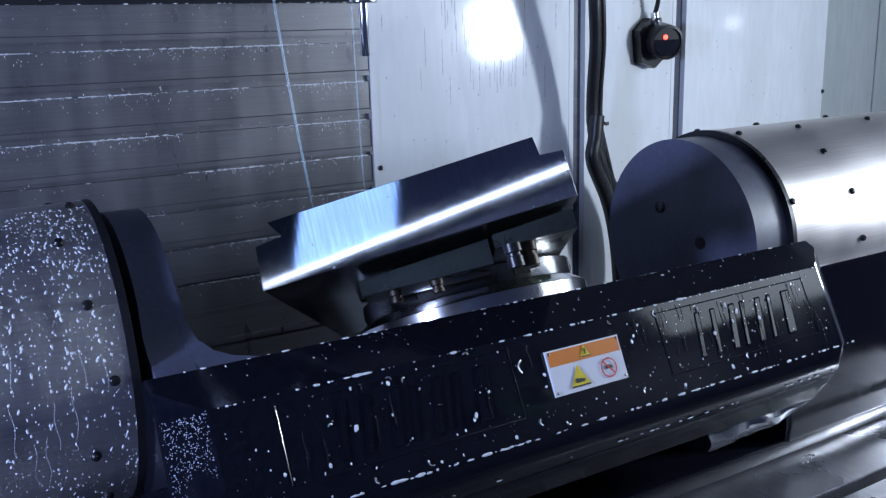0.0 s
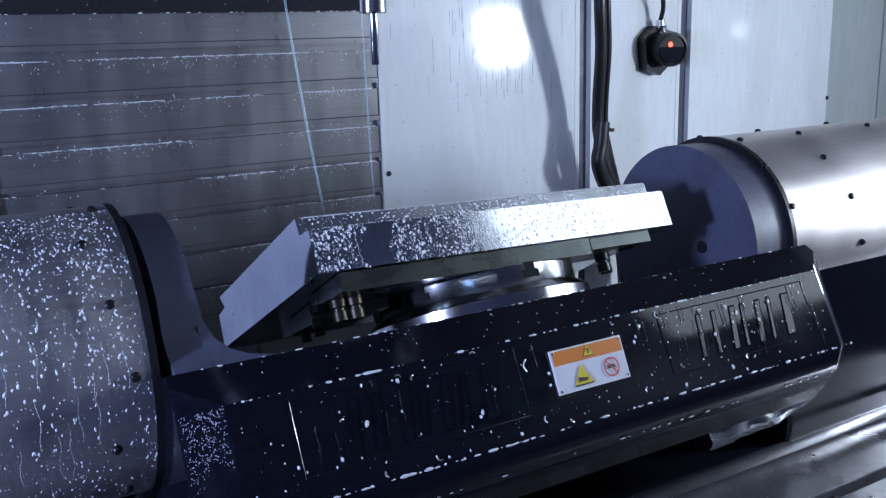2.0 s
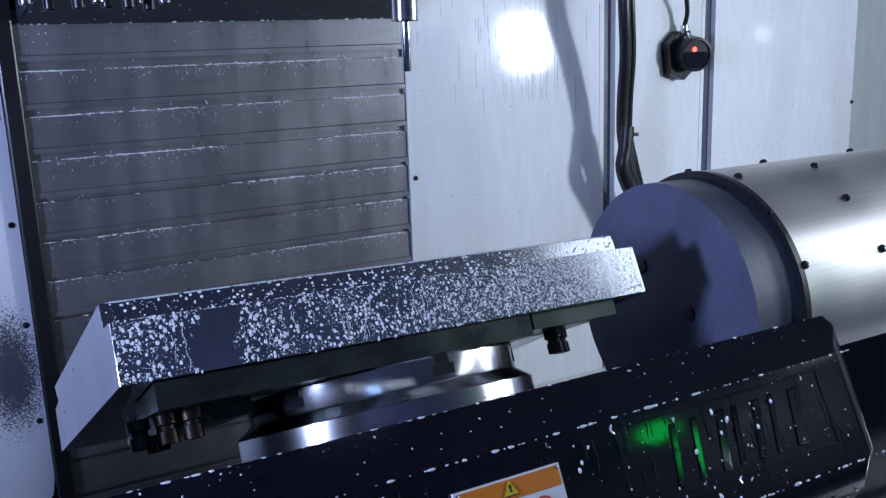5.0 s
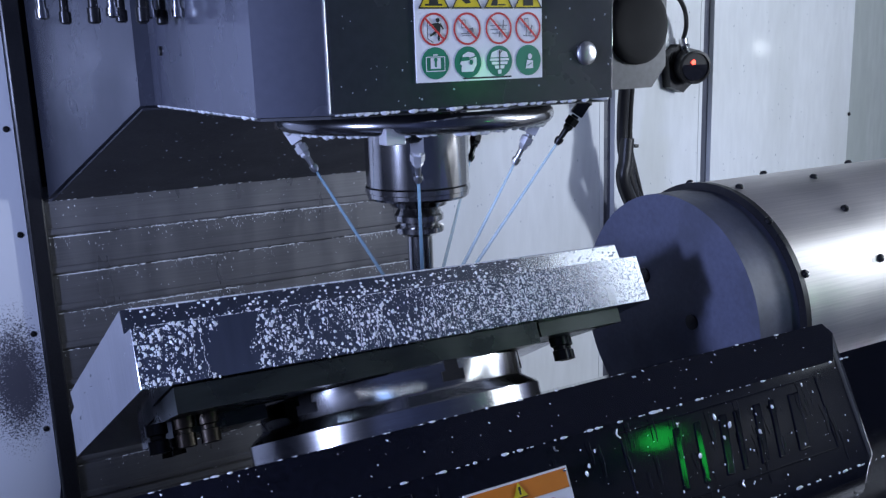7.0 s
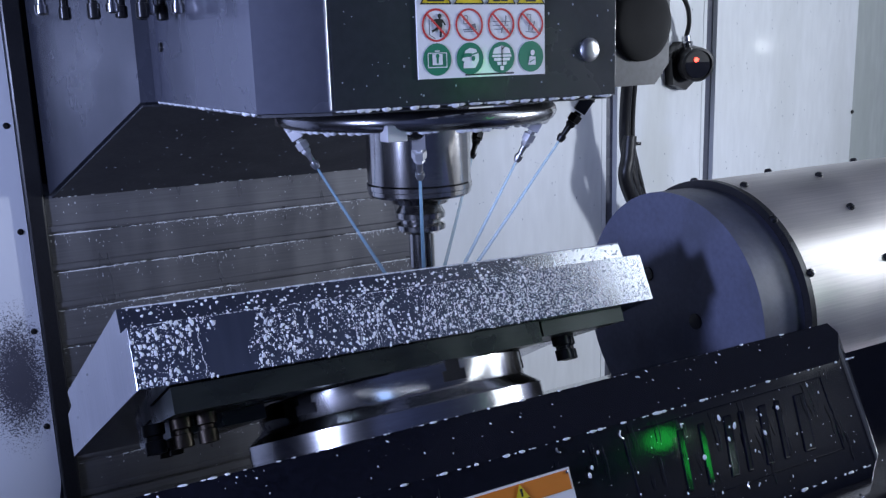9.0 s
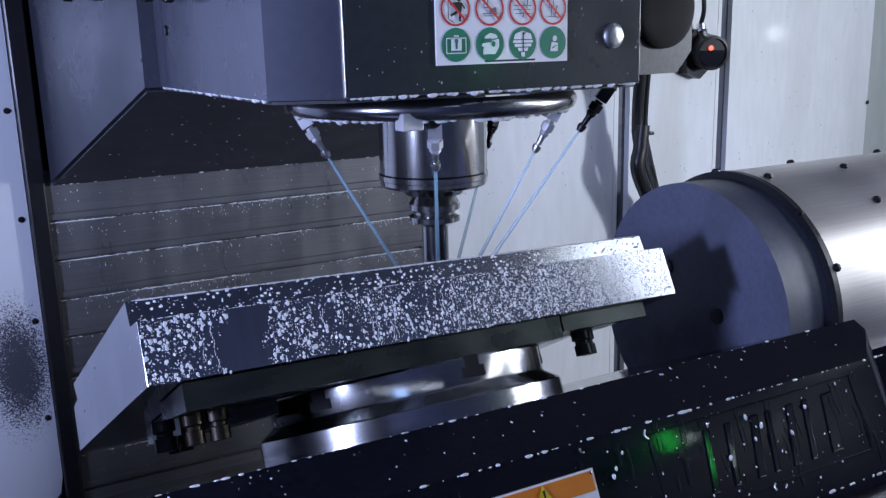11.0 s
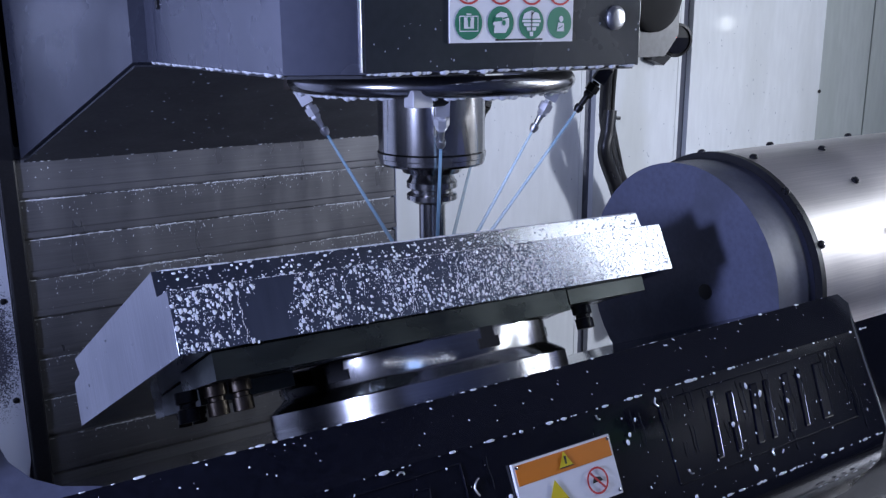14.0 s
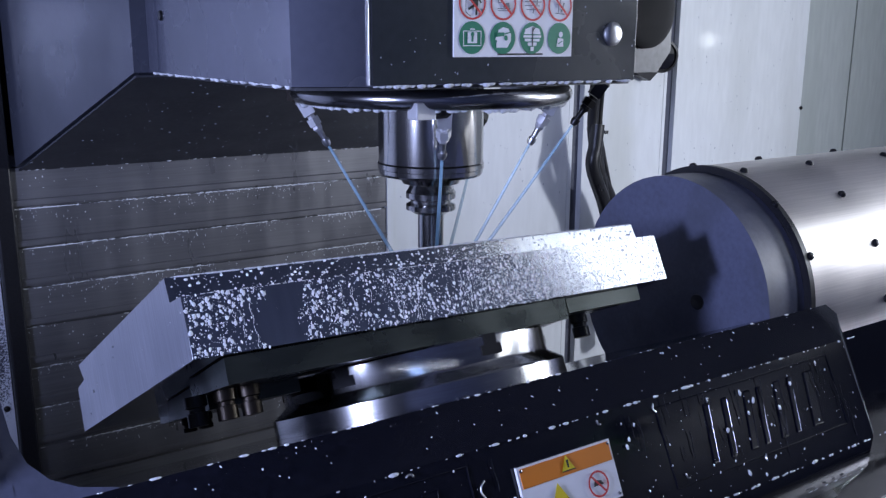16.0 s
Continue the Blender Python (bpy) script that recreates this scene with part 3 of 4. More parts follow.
    for i, x in enumerate((0.4085, 0.448, 0.4875, 0.5255)):
        part("green_sign", disc(rel((x, py - 0.0018, 1.6025)), (0, -1, 0), (0, 0, 1), 0.0165), GREEN, plate)
        marks(x, 1.6025, green_marks[i], PRINT)
        marks(x, 1.6025, green_ink[i], GREEN if i != 2 else INK, 0.0004)
        part("red_ring", disc(rel((x, py - 0.0018, 1.637)), (0, -1, 0), (0, 0, 1), 0.0168, inner=0.0147), RED, plate)
        marks(x, 1.637, red_ink[i], INK if i == 0 else SLATE_INK)
        d = 0.0108
        bm = bmesh.new()
        bm.faces.new([bm.verts.new((x - B.x + p, y - 0.0006, 1.637 - B.z + q)) for p, q in bar((-d, d), (d, -d), 0.0024)])
        part("red_bar", bm, RED, plate, smooth=False)
        bm = bmesh.new()
        bm.faces.new([bm.verts.new((x - B.x + p, y + 0.0003, 1.6575 - B.z + q)) for p, q in ((-0.018, 0), (0.018, 0), (0, 0.031))])
        part("yellow_triangle", bm, YELLOW, plate, smooth=False)
        marks(x, 1.6605, warning_ink[i], INK)
        marks(x, 1.6575, [bar((-0.018, 0.0008), (0.018, 0.0008), 0.0016), bar((-0.0175, 0.0005), (0, 0.0305), 0.0014), bar((0.0175, 0.0005), (0, 0.0305), 0.0014)], INK, 0.0004)
    part("print_bar", box(0.442 - B.x, 0.503 - B.x, py - 0.0016 - B.y, py - B.y, 1.5848 - B.z, 1.5866 - B.z), INK, plate, smooth=False)
    # spindle nose
    prof = [(0.0, 0.066), (0.10, 0.066), (0.102, 0.0675), (0.108, 0.0675), (0.109, 0.066), (0.114, 0.066), (0.117, 0.064), (0.119, 0.055), (0.121, 0.040), (0.128, 0.036)]
    part("spindle_nose", turned(prof, (0, 0, 1.552 - B.z), (0, 0, -1), 64), GROUND, head, "polished steel spindle nose")
    # coolant ring
    pts = []
    for k in range(25):
        a = radians(157 + (378 - 157) * k / 24)
        pts.append((0.163 * math.cos(a), 0.163 * math.sin(a), 1.5375 - B.z))
    part("coolant_ring", tube(pts, 0.0115, 14, steps=3), TUBE, head, "bent stainless coolant ring")
    part("ring_end", box(-0.162, -0.14, 0.055, 0.075, 0.127, 0.146, 0.002), BRASS, head)
    # nozzles, each with its jet
    aim = Vector((0.0, -0.004, 1.245 - B.z))
    for k, (at, length) in enumerate((((0.330, 1.036, 1.528), 1.0), ((0.408, 0.838, 1.526), 1.0), ((0.615, 1.04, 1.522), 0.8), ((0.600, 0.88, 1.530), 1.0), ((0.652, 0.850, 1.550), 1.1))):
        p = rel(at)
        d = (aim - p).normalized()
        dark = k in (2, 4)
        a = p + d * 0.008
        noz = part("nozzle", box(p.x - 0.006, p.x + 0.006, p.y - 0.006, p.y + 0.006, p.z - 0.006, p.z + 0.008, 0.001), BOLT if dark else SATIN, head, "small jointed steel coolant nozzle")
        bm = turned(((-0.008, 0.0095), (-0.0075, 0.0106), (0.0115, 0.0106), (0.0122, 0.0095)), a, d, 4)
        bmesh.ops.rotate(bm, verts=bm.verts, cent=a, matrix=Matrix.Rotation(radians(45), 3, d))
        part("fitting", bm, BOLT if dark else SATIN_LIT, noz, smooth=False)
        part("joint", turned(((0.0132, 0.0052), (0.0165, 0.0052), (0.017, 0.0086), (0.0265, 0.0086), (0.027, 0.006), (0.031, 0.0068), (0.034, 0.0048)), a, d, 6), BOLT if dark else SATIN_LIT, noz, smooth=False)
        part("tip", turned(((0.033, 0.0044), (0.036, 0.0038), (0.046, 0.0034), (0.0465, 0.0052), (0.051, 0.0055), (0.056, 0.0036)), a, d, 14), BOLT if dark else SATIN, noz)
        if k == 1:
            part("fitting", box(p.x - 0.042, p.x - 0.018, p.y - 0.01, p.y + 0.01, p.z - 0.009, p.z + 0.009, 0.001), SATIN_LIT, noz, "square chrome fitting", smooth=False)
            part("elbow", turned(((-0.019, 0.006), (-0.012, 0.0065), (-0.011, 0.0095), (0.004, 0.0095), (0.006, 0.007)), p, (1, 0, 0), 12), BOLT, noz, "black elbow")
        s = a + d * 0.054
        e = aim + (aim - s).normalized() * 0.02
        way = [s + (e - s) * f - Vector((0, 0, 0.006 * f * (1 - f))) for f in (0, 0.33, 0.66, 1.0)]
        jet_ways.append(way)
    # foam clinging to lower edges
    rnd = random.Random(9)
    spots = []
    for k in range(120):
        a = radians(rnd.uniform(170, 370))
        spots.append((Vector((0.163 * math.cos(a), 0.163 * math.sin(a), 1.5375 - B.z - 0.011)), (0, 0, -1), rnd.uniform(0.002, 0.0055), rnd.uniform(0.5, 1.1), 1.2, (1, 0, 0)))
    for k in range(90):
        x = rnd.uniform(0.293, 0.648)
        spots.append((rel((x, 0.7955, 1.555)), (0, -0.35, -1), rnd.uniform(0.001, 0.0045), rnd.uniform(0.4, 0.9), 1.4, (1, 0, 0)))
    for k in range(80):
        y = rnd.uniform(0.84, 1.28)
        spots.append((rel((0.226, y, 1.555)), (-0.3, 0, -1), rnd.uniform(0.001, 0.0045), rnd.uniform(0.4, 0.9), 1.4, (0, 1, 0)))
    for k in range(90):
        x = rnd.uniform(0.115, 0.865)
        spots.append((rel((x, 1.757, 1.3725)), (0, -0.3, -1), rnd.uniform(0.001, 0.0042), rnd.uniform(0.4, 0.9), 1.5, (1, 0, 0)))
    beads("foam", FOAM, head, spots, "foam and drips of coolant")
    spots = []
    for k in range(160):
        f, x = rnd.random(), rnd.random()
        p = Vector(under[0]).lerp(Vector(under[3]), f).lerp(Vector(under[1]).lerp(Vector(under[2]), f), x) + Vector((0, 0, -0.003))
        spots.append((rel(p), (0, -0.36, -0.93), rnd.choice((0.0007, 0.001, 0.0018)), 0.5, 1.3, (1, 0, 0)))
    for k in range(70):
        spots.append((rel((rnd.uniform(0.295, 0.645), 0.7925, rnd.uniform(1.556, 1.70))), (0, -1, 0), rnd.choice((0.0005, 0.0008, 0.0012)), 0.5, 1.2, (0, 0, 1)))
    beads("coolant_film", WATER, head, spots, "beads of coolant")
    return head


head = spindle_head(HEAD_BASE)


def coolant_jets(base):
    jt = thing("coolant_jets", base, "thin pale blue jets of coolant aimed at the cutter", "coolant")
    for way in jet_ways:
        part("jet", tube(way, lambda q: 0.0017 + 0.0014 * q, 8), JET, jt)
    return jt


jets = coolant_jets(HEAD_BASE)


def tool_holder(base):
    tool = thing("tool_holder", base, "steel tool holder with a slim end mill", "tool")
    z = 1.40 - base.z
    part("flange", turned(((-0.02, 0.026), (-0.012, 0.030), (-0.010, 0.0318), (-0.003, 0.0318), (0.0, 0.026), (0.003, 0.026), (0.006, 0.0318), (0.012, 0.0318), (0.014, 0.0265), (0.017, 0.022)), (0, 0, z + 0.002), (0, 0, -1), 40), GROUND, tool)
    part("body", turned(((0.0, 0.0165), (0.045, 0.0165), (0.0465, 0.0155), (0.047, 0.006)), (0, 0, z - 0.015), (0, 0, -1), 32), GROUND, tool)
    part("cutter", turned(((0.0, 0.0055), (0.058, 0.0055), (0.059, 0.005)), (0, 0, z - 0.062), (0, 0, -1), 20), CHROME, tool, "slim bright cutter")
    return tool


tool = tool_holder(HEAD_BASE)


def tool_changer():
    """The lower end of the hanging changer arm, with the studs of its gripped tools."""
    tc = thing("tool_changer", (0.128, 1.12, 2.909), "dark hanging tool changer arm with round studs", "tool changer")
    part("column", box(-0.045, 0.05, -0.05, 0.06, -1.17, 0.0, 0.006), DARK, tc)
    part("arm", box(-0.07, 0.1, -0.06, 0.06, -1.215, -1.165, 0.008), BOLT, tc)
    for k, (x, y) in enumerate(((-0.06, -0.02), (-0.03, 0.03), (-0.008, -0.045), (0.012, -0.05), (0.03, 0.0), (0.045, -0.05), (0.06, -0.02), (0.062, 0.04), (0.078, 0.0), (0.09, -0.03))):
        part("stud", turned(((0, 0.0055), (0.016, 0.0055), (0.0165, 0.0075), (0.026 + 0.003 * (k % 3), 0.0075), (0.028 + 0.003 * (k % 3), 0.005)), (x, y, -1.2155), (0, 0, -1), 14), BOLT if k % 3 else TUBE, tc)
    return tc


tool_changer()

# ---- trunnion rotary table ----
TRUN_BASE = Vector((0.535, 0.86, 1.03))


def trunnion():
    tr = thing("trunnion_table", TRUN_BASE, "black two-axis trunnion rotary table between steel housings", "rotary table")
    B = TRUN_BASE

    def rel(p):
        return Vector(p) - B

    ax = AXIS - B
    to = Matrix.Translation(ax) @ TILT     # cradle space: x along the axis, then depth u, then height w

    def cradle_space(bm):
        for v in bm.verts:
            v.co = to @ v.co
        return bm

    # cradle beam, its ends chamfered
    full = [(-0.145, -0.049), (-0.178, -0.084), (-0.181, -0.178), (-0.166, -0.205), (-0.12, -0.235), (0.12, -0.235), (0.16, -0.205), (0.178, -0.178), (0.178, -0.084), (0.145, -0.049)]
    small = [(-0.145, -0.049), (-0.154, -0.060), (-0.156, -0.178), (-0.148, -0.190), (-0.11, -0.215), (0.11, -0.215), (0.145, -0.190), (0.15, -0.178), (0.149, -0.060), (0.145, -0.049)]
    secs = [[(x - 0.535, u, w) for u, w in s] for x, s in ((0.140, small), (0.176, full), (0.899, full), (0.938, small))]
    bm = loft(secs)
    soften(bm, 0.003, 2, angle=12)
    cradle = part("cradle", cradle_space(bm), BLACK, tr, "glossy black cast cradle with raised panels", weigh=True)
    # raised rims and strokes of the cast-in panels
    def face(x, w):
        return Vector((x - 0.535, -0.178 - 0.003 * (-0.084 - w) / 0.094 - 0.0001, w))

    for x0, x1 in ((0.228, 0.455), (0.640, 0.868)):
        shapes = [((x0, -0.093), (x1, -0.093), (x1, -0.158), (x0, -0.158))]
        for q, up, down, wide in ((0.22, 0.003, -0.004, 0.006), (0.32, 0.003, -0.004, 0.006), (0.44, 0.004, -0.006, 0.008), (0.52, 0.003, -0.005, 0.005), (0.62, 0.004, -0.006, 0.008), (0.71, 0.003, -0.005, 0.005), (0.81, 0.004, -0.003, 0.013)):
            c = x0 + q * (x1 - x0)
            shapes.append(((c + up, -0.101), (c + up + wide, -0.101), (c + down + wide, -0.151), (c + down, -0.151)))
        for k, sh in enumerate(shapes):
            bm = bmesh.new()
            quad = [face(*p) for p in sh]
            if k == 0:
                for a, b in zip(quad, quad[1:] + quad[:1]):
                    rod(a, b, 0.0007, seg=6, bm=bm)
            else:
                # a raised stroke with sloping flanks and an uneven cast face
                mid = sum(quad, Vector()) / 4
                ring0 = [p + Vector((0, 0.001, 0)) for p in quad]
                ring1 = [p + Vector((0, -0.0011, 0)) + 0.0014 * (mid - p).normalized() for p in quad]
                ring2 = [p + Vector((0, -0.0007, 0)) + 0.0024 * (mid - p).normalized() for p in quad]
                loft([ring0, ring1, ring2], bm)
            part("panel_rim" if k == 0 else "raised_stroke", cradle_space(bm), BLACK, cradle, smooth=False)
    # arms: discs with a concave foot
    def arm(x0, x1, r, mat, foot=True):
        poly = [(-0.1455, -0.052), (-0.133, -0.041), (-0.123, -0.027), (-0.1185, -0.01), (-r * math.cos(radians(8)), r * math.sin(radians(8)))]
        for k in range(1, 25):
            a = radians(172 - 164 * k / 24)
            poly.append((r * math.cos(a), r * math.sin(a)))
        poly += [(0.1185, -0.01), (0.123, -0.027), (0.133, -0.041), (0.1455, -0.052), (0.12, -0.1), (-0.12, -0.1)]
        if not foot:
            poly = [(r * math.cos(radians(a)), r * math.sin(radians(a))) for a in range(235, -56, -7)]
        bm = prism_x(poly, x0 - 0.535, x1 - 0.535)
        soften(bm, 0.002, 1, angle=60)
        if foot:
            # the inner side sweeps into the beam in a wide hollow curve
            side = [(0.055, -0.0535, 0.145), (0.055, -0.0485, 0.1405), (0.034, -0.0428, 0.1345), (0.020, -0.0345, 0.128), (0.010, -0.022, 0.1212), (0.004, -0.004, 0.1187), (0.001, 0.017, 0.1245), (-0.001, 0.045, 0.117)]
            loft([[(x1 - 0.002 - 0.535, -u, w), (x1 + out - 0.535, -u, w), (x1 + out - 0.535, u, w), (x1 - 0.002 - 0.535, u, w)] for out, w, u in side], bm)
        return part("arm", cradle_space(bm), mat, cradle, "slate blue cradle arm", weigh=True)

    arm(0.150, 0.183, 0.126, BLUE)
    right = arm(0.873, 0.918, 0.1345, BLUE, False)
    for u, w in ((0.012, 0.049), (-0.04, -0.0155)):
        part("bolt_hole", cradle_space(turned(((0, 0.0085), (0.002, 0.0085), (0.0025, 0.006)), (0.8735 - 0.535, u, w), (-1, 0, 0), 16)), BOLT, right)
    # warning label
    x0, x1, w0, w1 = 0.4925, 0.582, -0.1475, -0.104
    lab = part("warning_label", cradle_space(box(x0 - 0.535, x1 - 0.535, -0.1822, -0.1795, w0, w1)), PRINT, cradle, "orange and white warning label", smooth=False)
    part("orange_band", cradle_space(box(x0 + 0.002 - 0.535, x1 - 0.002 - 0.535, -0.1827, -0.1815, -0.1195, -0.1055)), ORANGE, lab, smooth=False)

    def flat(points, mat, name, y=-0.1832):
        bm = bmesh.new()
        bm.faces.new([bm.verts.new((a - 0.535, y, b)) for a, b in points])
        part(name, cradle_space(bm), mat, lab, smooth=False)

    for cx, cw, s in ((0.537, -0.117, 0.0115), (0.524, -0.1435, 0.021)):
        flat([(cx - s * 0.58, cw), (cx + s * 0.58, cw), (cx, cw + s)], YELLOW, "yellow_triangle")
        flat([(cx - s * 0.58, cw), (cx + s * 0.58, cw), (cx + s * 0.5, cw + s * 0.07), (cx - s * 0.5, cw + s * 0.07)], INK, "print_bar", -0.1836)
        if s > 0.02:
            flat([(cx - 0.006, cw + 0.004), (cx + 0.004, cw + 0.004), (cx + 0.006, cw + 0.0065), (cx - 0.006, cw + 0.0085)], INK, "pictogram", -0.1838)
        else:
            flat([(cx - 0.0008, cw + 0.0025), (cx + 0.0008, cw + 0.0025), (cx + 0.0011, cw + 0.008), (cx - 0.0011, cw + 0.008)], INK, "pictogram", -0.1838)
    part("red_ring", cradle_space(disc((0.561 - 0.535, -0.1833, -0.133), (0, -1, 0), (0, 0, 1), 0.0098, inner=0.0083)), RED, lab)
    flat([(0.5545, -0.1265), (0.5558, -0.1255), (0.5675, -0.1395), (0.5662, -0.1405)], RED, "red_bar", -0.1836)
    flat([(0.556, -0.134), (0.566, -0.134), (0.564, -0.131), (0.558, -0.1295)], INK, "pictogram", -0.1834)
    for a in (x0 + 0.003, x1 - 0.003):
        for w in (w0 + 0.003, w1 - 0.003):
            part("rivet", cradle_space(turned(((0, 0.0016), (0.001, 0.0012), (0.0014, 0.0)), (a - 0.535, -0.1822, w), (0, -1, 0), 8)), CHROME, lab)
    # steel housings of the two bearings
    for x0, x1, r, mat in ((-0.45, 0.136, 0.139, STEEL_WET), (0.935, 1.75, 0.1405, STEEL)):
        d = 1 if x0 < 0 else -1
        o = x1 if d > 0 else x0
        prof = [(0, r - 0.02), (0.0, r - 0.003), (0.001, r - 0.0005), (0.004, r), (0.58 if d > 0 else 0.8, r)]
        house = part("housing", turned(prof, rel((o, AXIS.y, AXIS.z)), (-d, 0, 0), 96), mat, tr, "brushed steel sheet drum cover")
        # the groove's darkness drawn as a raised black ring
        part("lip", turned(((0, r - 0.02), (0.0, r + 0.0012), (0.007, r + 0.0012), (0.007, r - 0.02)), rel((o + d * 0.004, AXIS.y, AXIS.z)), (-d, 0, 0), 96), RUBBER, house, "black ring drawn for the dark groove at the drum's end")
        for k in range(11):
            a = radians(-78 + 26 * k + (7 if d > 0 else 0))
            for dx in (0.016, 0.135, 0.29):
                p = rel((o - d * dx - (0.01 * ((k * 7) % 3)), AXIS.y - r * math.cos(a), AXIS.z + r * math.sin(a)))
                part("screw", turned(((0, 0.0045), (0.002, 0.0045), (0.004, 0.003), (0.0045, 0.0)), p, (0, -math.cos(a), math.sin(a)), 10), BOLT, house)
    # ring between arm and right housing
    part("collar", turned(((0, 0.1335), (0.0125, 0.1335)), rel((0.918, AXIS.y, AXIS.z)), (1, 0, 0), 72), BLUE, tr, "slate collar behind the arm")
    # cast bodies below the drums
    for x0, x1 in ((-0.46, 0.118), (0.948, 1.75)):
        part("pedestal", box(x0 - B.x, x1 - B.x, (0.79 if x0 < 0 else 0.722) - B.y, 1.02 - B.y, 1.055 - B.z, 1.302 - B.z, 0.008), BLACK, tr, "black cast pedestal", weigh=True)
    part("base", box(-0.48 - B.x, 1.8 - B.x, 0.735 - B.y, 1.04 - B.y, 0.0, 0.026, 0.003), BLACK, tr, "black base plate")
    # small guard under the cradle's end
    bm = tube([rel((0.76, 0.700, 1.128)), rel((0.82, 0.694, 1.136)), rel((0.89, 0.690, 1.146)), rel((0.93, 0.694, 1.156))], 0.022, 12)
    for v in bm.verts:
        v.co += 0.006 * noise.noise_vector(v.co * 45)
    part("drip_guard", bm, TUBE, tr, "crumpled wet metal drip guard")
    # curled chips stuck to the wet paint
    rnd = random.Random(5)
    bm = bmesh.new()
    for x, w, size in ((0.468, -0.112, 0.013), (0.472, -0.165, 0.007), (0.30, -0.172, 0.006), (0.352, -0.17, 0.008), (0.641, -0.0925, 0.008), (0.655, -0.15, 0.006), (0.33, -0.095, 0.006), (0.345, -0.098, 0.005),
                       (0.50, -0.172, 0.005), (0.75, -0.16, 0.006), (0.58, -0.09, 0.005), (0.41, -0.09, 0.006), (0.70, -0.10, 0.004), (0.27, -0.12, 0.004), (0.60, -0.165, 0.006)):
        o, a0 = face(x, w), rnd.uniform(0, 3)
        pts = [o + Vector((size * 0.5 * math.cos(a0 + k * 0.55), -0.0006 - 0.0006 * (k % 2), size * 0.5 * math.sin(a0 + k * 0.55))) for k in range(5)]
        tube(pts, 0.0007, 5, bm, steps=2)
    tagged(part("metal_chip", cradle_space(bm), SATIN, tr, "bright curled aluminium chips"), kind="stuff")
    # coolant on everything
    rnd = random.Random(21)
    spots = []
    for k in range(6500):
        a, x = radians(rnd.uniform(-70, 84)), 0.134 - abs(rnd.gauss(0, 0.17))
        if x < -0.3 or rnd.random() > 0.3 + 0.6 * max(a, 0) + 0.35 * noise.noise((x * 20, a * 4, 1)):
            continue
        n = Vector((0, -math.cos(a), math.sin(a)))
        s = rnd.choice((0.0002, 0.0003, 0.0004, 0.0005, 0.0007, 0.0011))
        spots.append((rel((x, AXIS.y, AXIS.z)) + n * 0.139, n, s, 0.4, rnd.uniform(1.0, 2.6), (rnd.uniform(-0.5, 0.5), -math.sin(a), -math.cos(a))))
    for k in range(20):
        x, a0 = 0.128 - rnd.random() * 0.26, radians(rnd.uniform(-12, 25))
        for q in range(rnd.randint(10, 34)):
            a = a0 - 0.022 * q
            n = Vector((0, -math.cos(a), math.sin(a)))
            spots.append((rel((x + 0.0012 * math.sin(q * 0.5 + k), AXIS.y, AXIS.z)) + n * 0.139, n, 0.00022, 0.3, 7.5, (0, -math.sin(a), -math.cos(a))))
    beads("coolant_film", FOAM, tr, spots, "white beads of foaming coolant")
    spots = []
    for k in range(260):
        x = rnd.uniform(0.15, 0.93)
        u, w, n = rnd.choice(((-0.145, -0.049, (0, -0.7, 0.7)), (-0.1785, -0.0845, (0, -0.9, 0.4)), (-0.1815, -0.1785, (0, -0.9, -0.2)), (-0.1785, -0.0845, (0, -0.9, 0.4)), (-0.1815, -0.1785, (0, -0.9, -0.2))))
        n = TILT @ Vector(n)
        spots.append((to @ Vector((x - 0.535, u, w)), n, rnd.choice((0.0003, 0.0005, 0.0007, 0.0012)), 0.5, rnd.uniform(1, 3.2), (1, 0, 0)))
    for k in range(420):
        x, q = rnd.uniform(0.18, 0.895), rnd.random()
        if q < 0.65:
            p, n = Vector((x - 0.535, -0.181, rnd.uniform(-0.175, -0.09))), Vector((0, -1, 0))
        else:
            f = rnd.random()
            p, n = Vector((x - 0.535, -0.1455 - 0.032 * f, -0.0495 - 0.0345 * f)), Vector((0, -0.72, 0.69))
        spots.append((to @ p, TILT @ n, rnd.choice((0.0002, 0.0002, 0.0003, 0.0004, 0.0008)), 0.5, rnd.uniform(1, 1.8), TILT @ Vector((rnd.uniform(-0.4, 0.4), 0, 1))))
    for k in range(34):
        # loose clots of foam
        o = Vector((rnd.uniform(0.19, 0.89) - 0.535, -0.181, rnd.uniform(-0.174, -0.09)))
        size = rnd.uniform(0.0009, 0.0021)
        spots.append((to @ o, TILT @ Vector((0, -1, 0)), size, 0.4, rnd.uniform(1, 1.7), TILT @ Vector((rnd.uniform(-0.5, 0.5), 0, 1))))
    for k in range(20):
        x = rnd.uniform(0.3, 0.9)
        u, w, n = rnd.choice(((-0.1785, -0.0845, (0, -0.9, 0.4)), (-0.1815, -0.1785, (0, -0.9, -0.2))))
        spots.append((to @ Vector((x - 0.535, u, w)), TILT @ Vector(n), rnd.uniform(0.0012, 0.0019), 0.5, rnd.uniform(2.2, 4.2), (1, 0, 0)))
    for k in range(700):
        x = rnd.uniform(0.142, 0.174)
        f = (x - 0.140) / 0.036
        p = Vector((x - 0.535, -0.1555 - 0.024 * f, rnd.uniform(-0.17, -0.085)))
        spots.append((to @ p, TILT @ Vector((-0.55, -0.83, 0)), rnd.choice((0.0002, 0.0003, 0.0004)), 0.6, 1.2, TILT @ Vector((0, 0, 1))))
    # drops that hang in a row along the lower edges
    x = 0.19
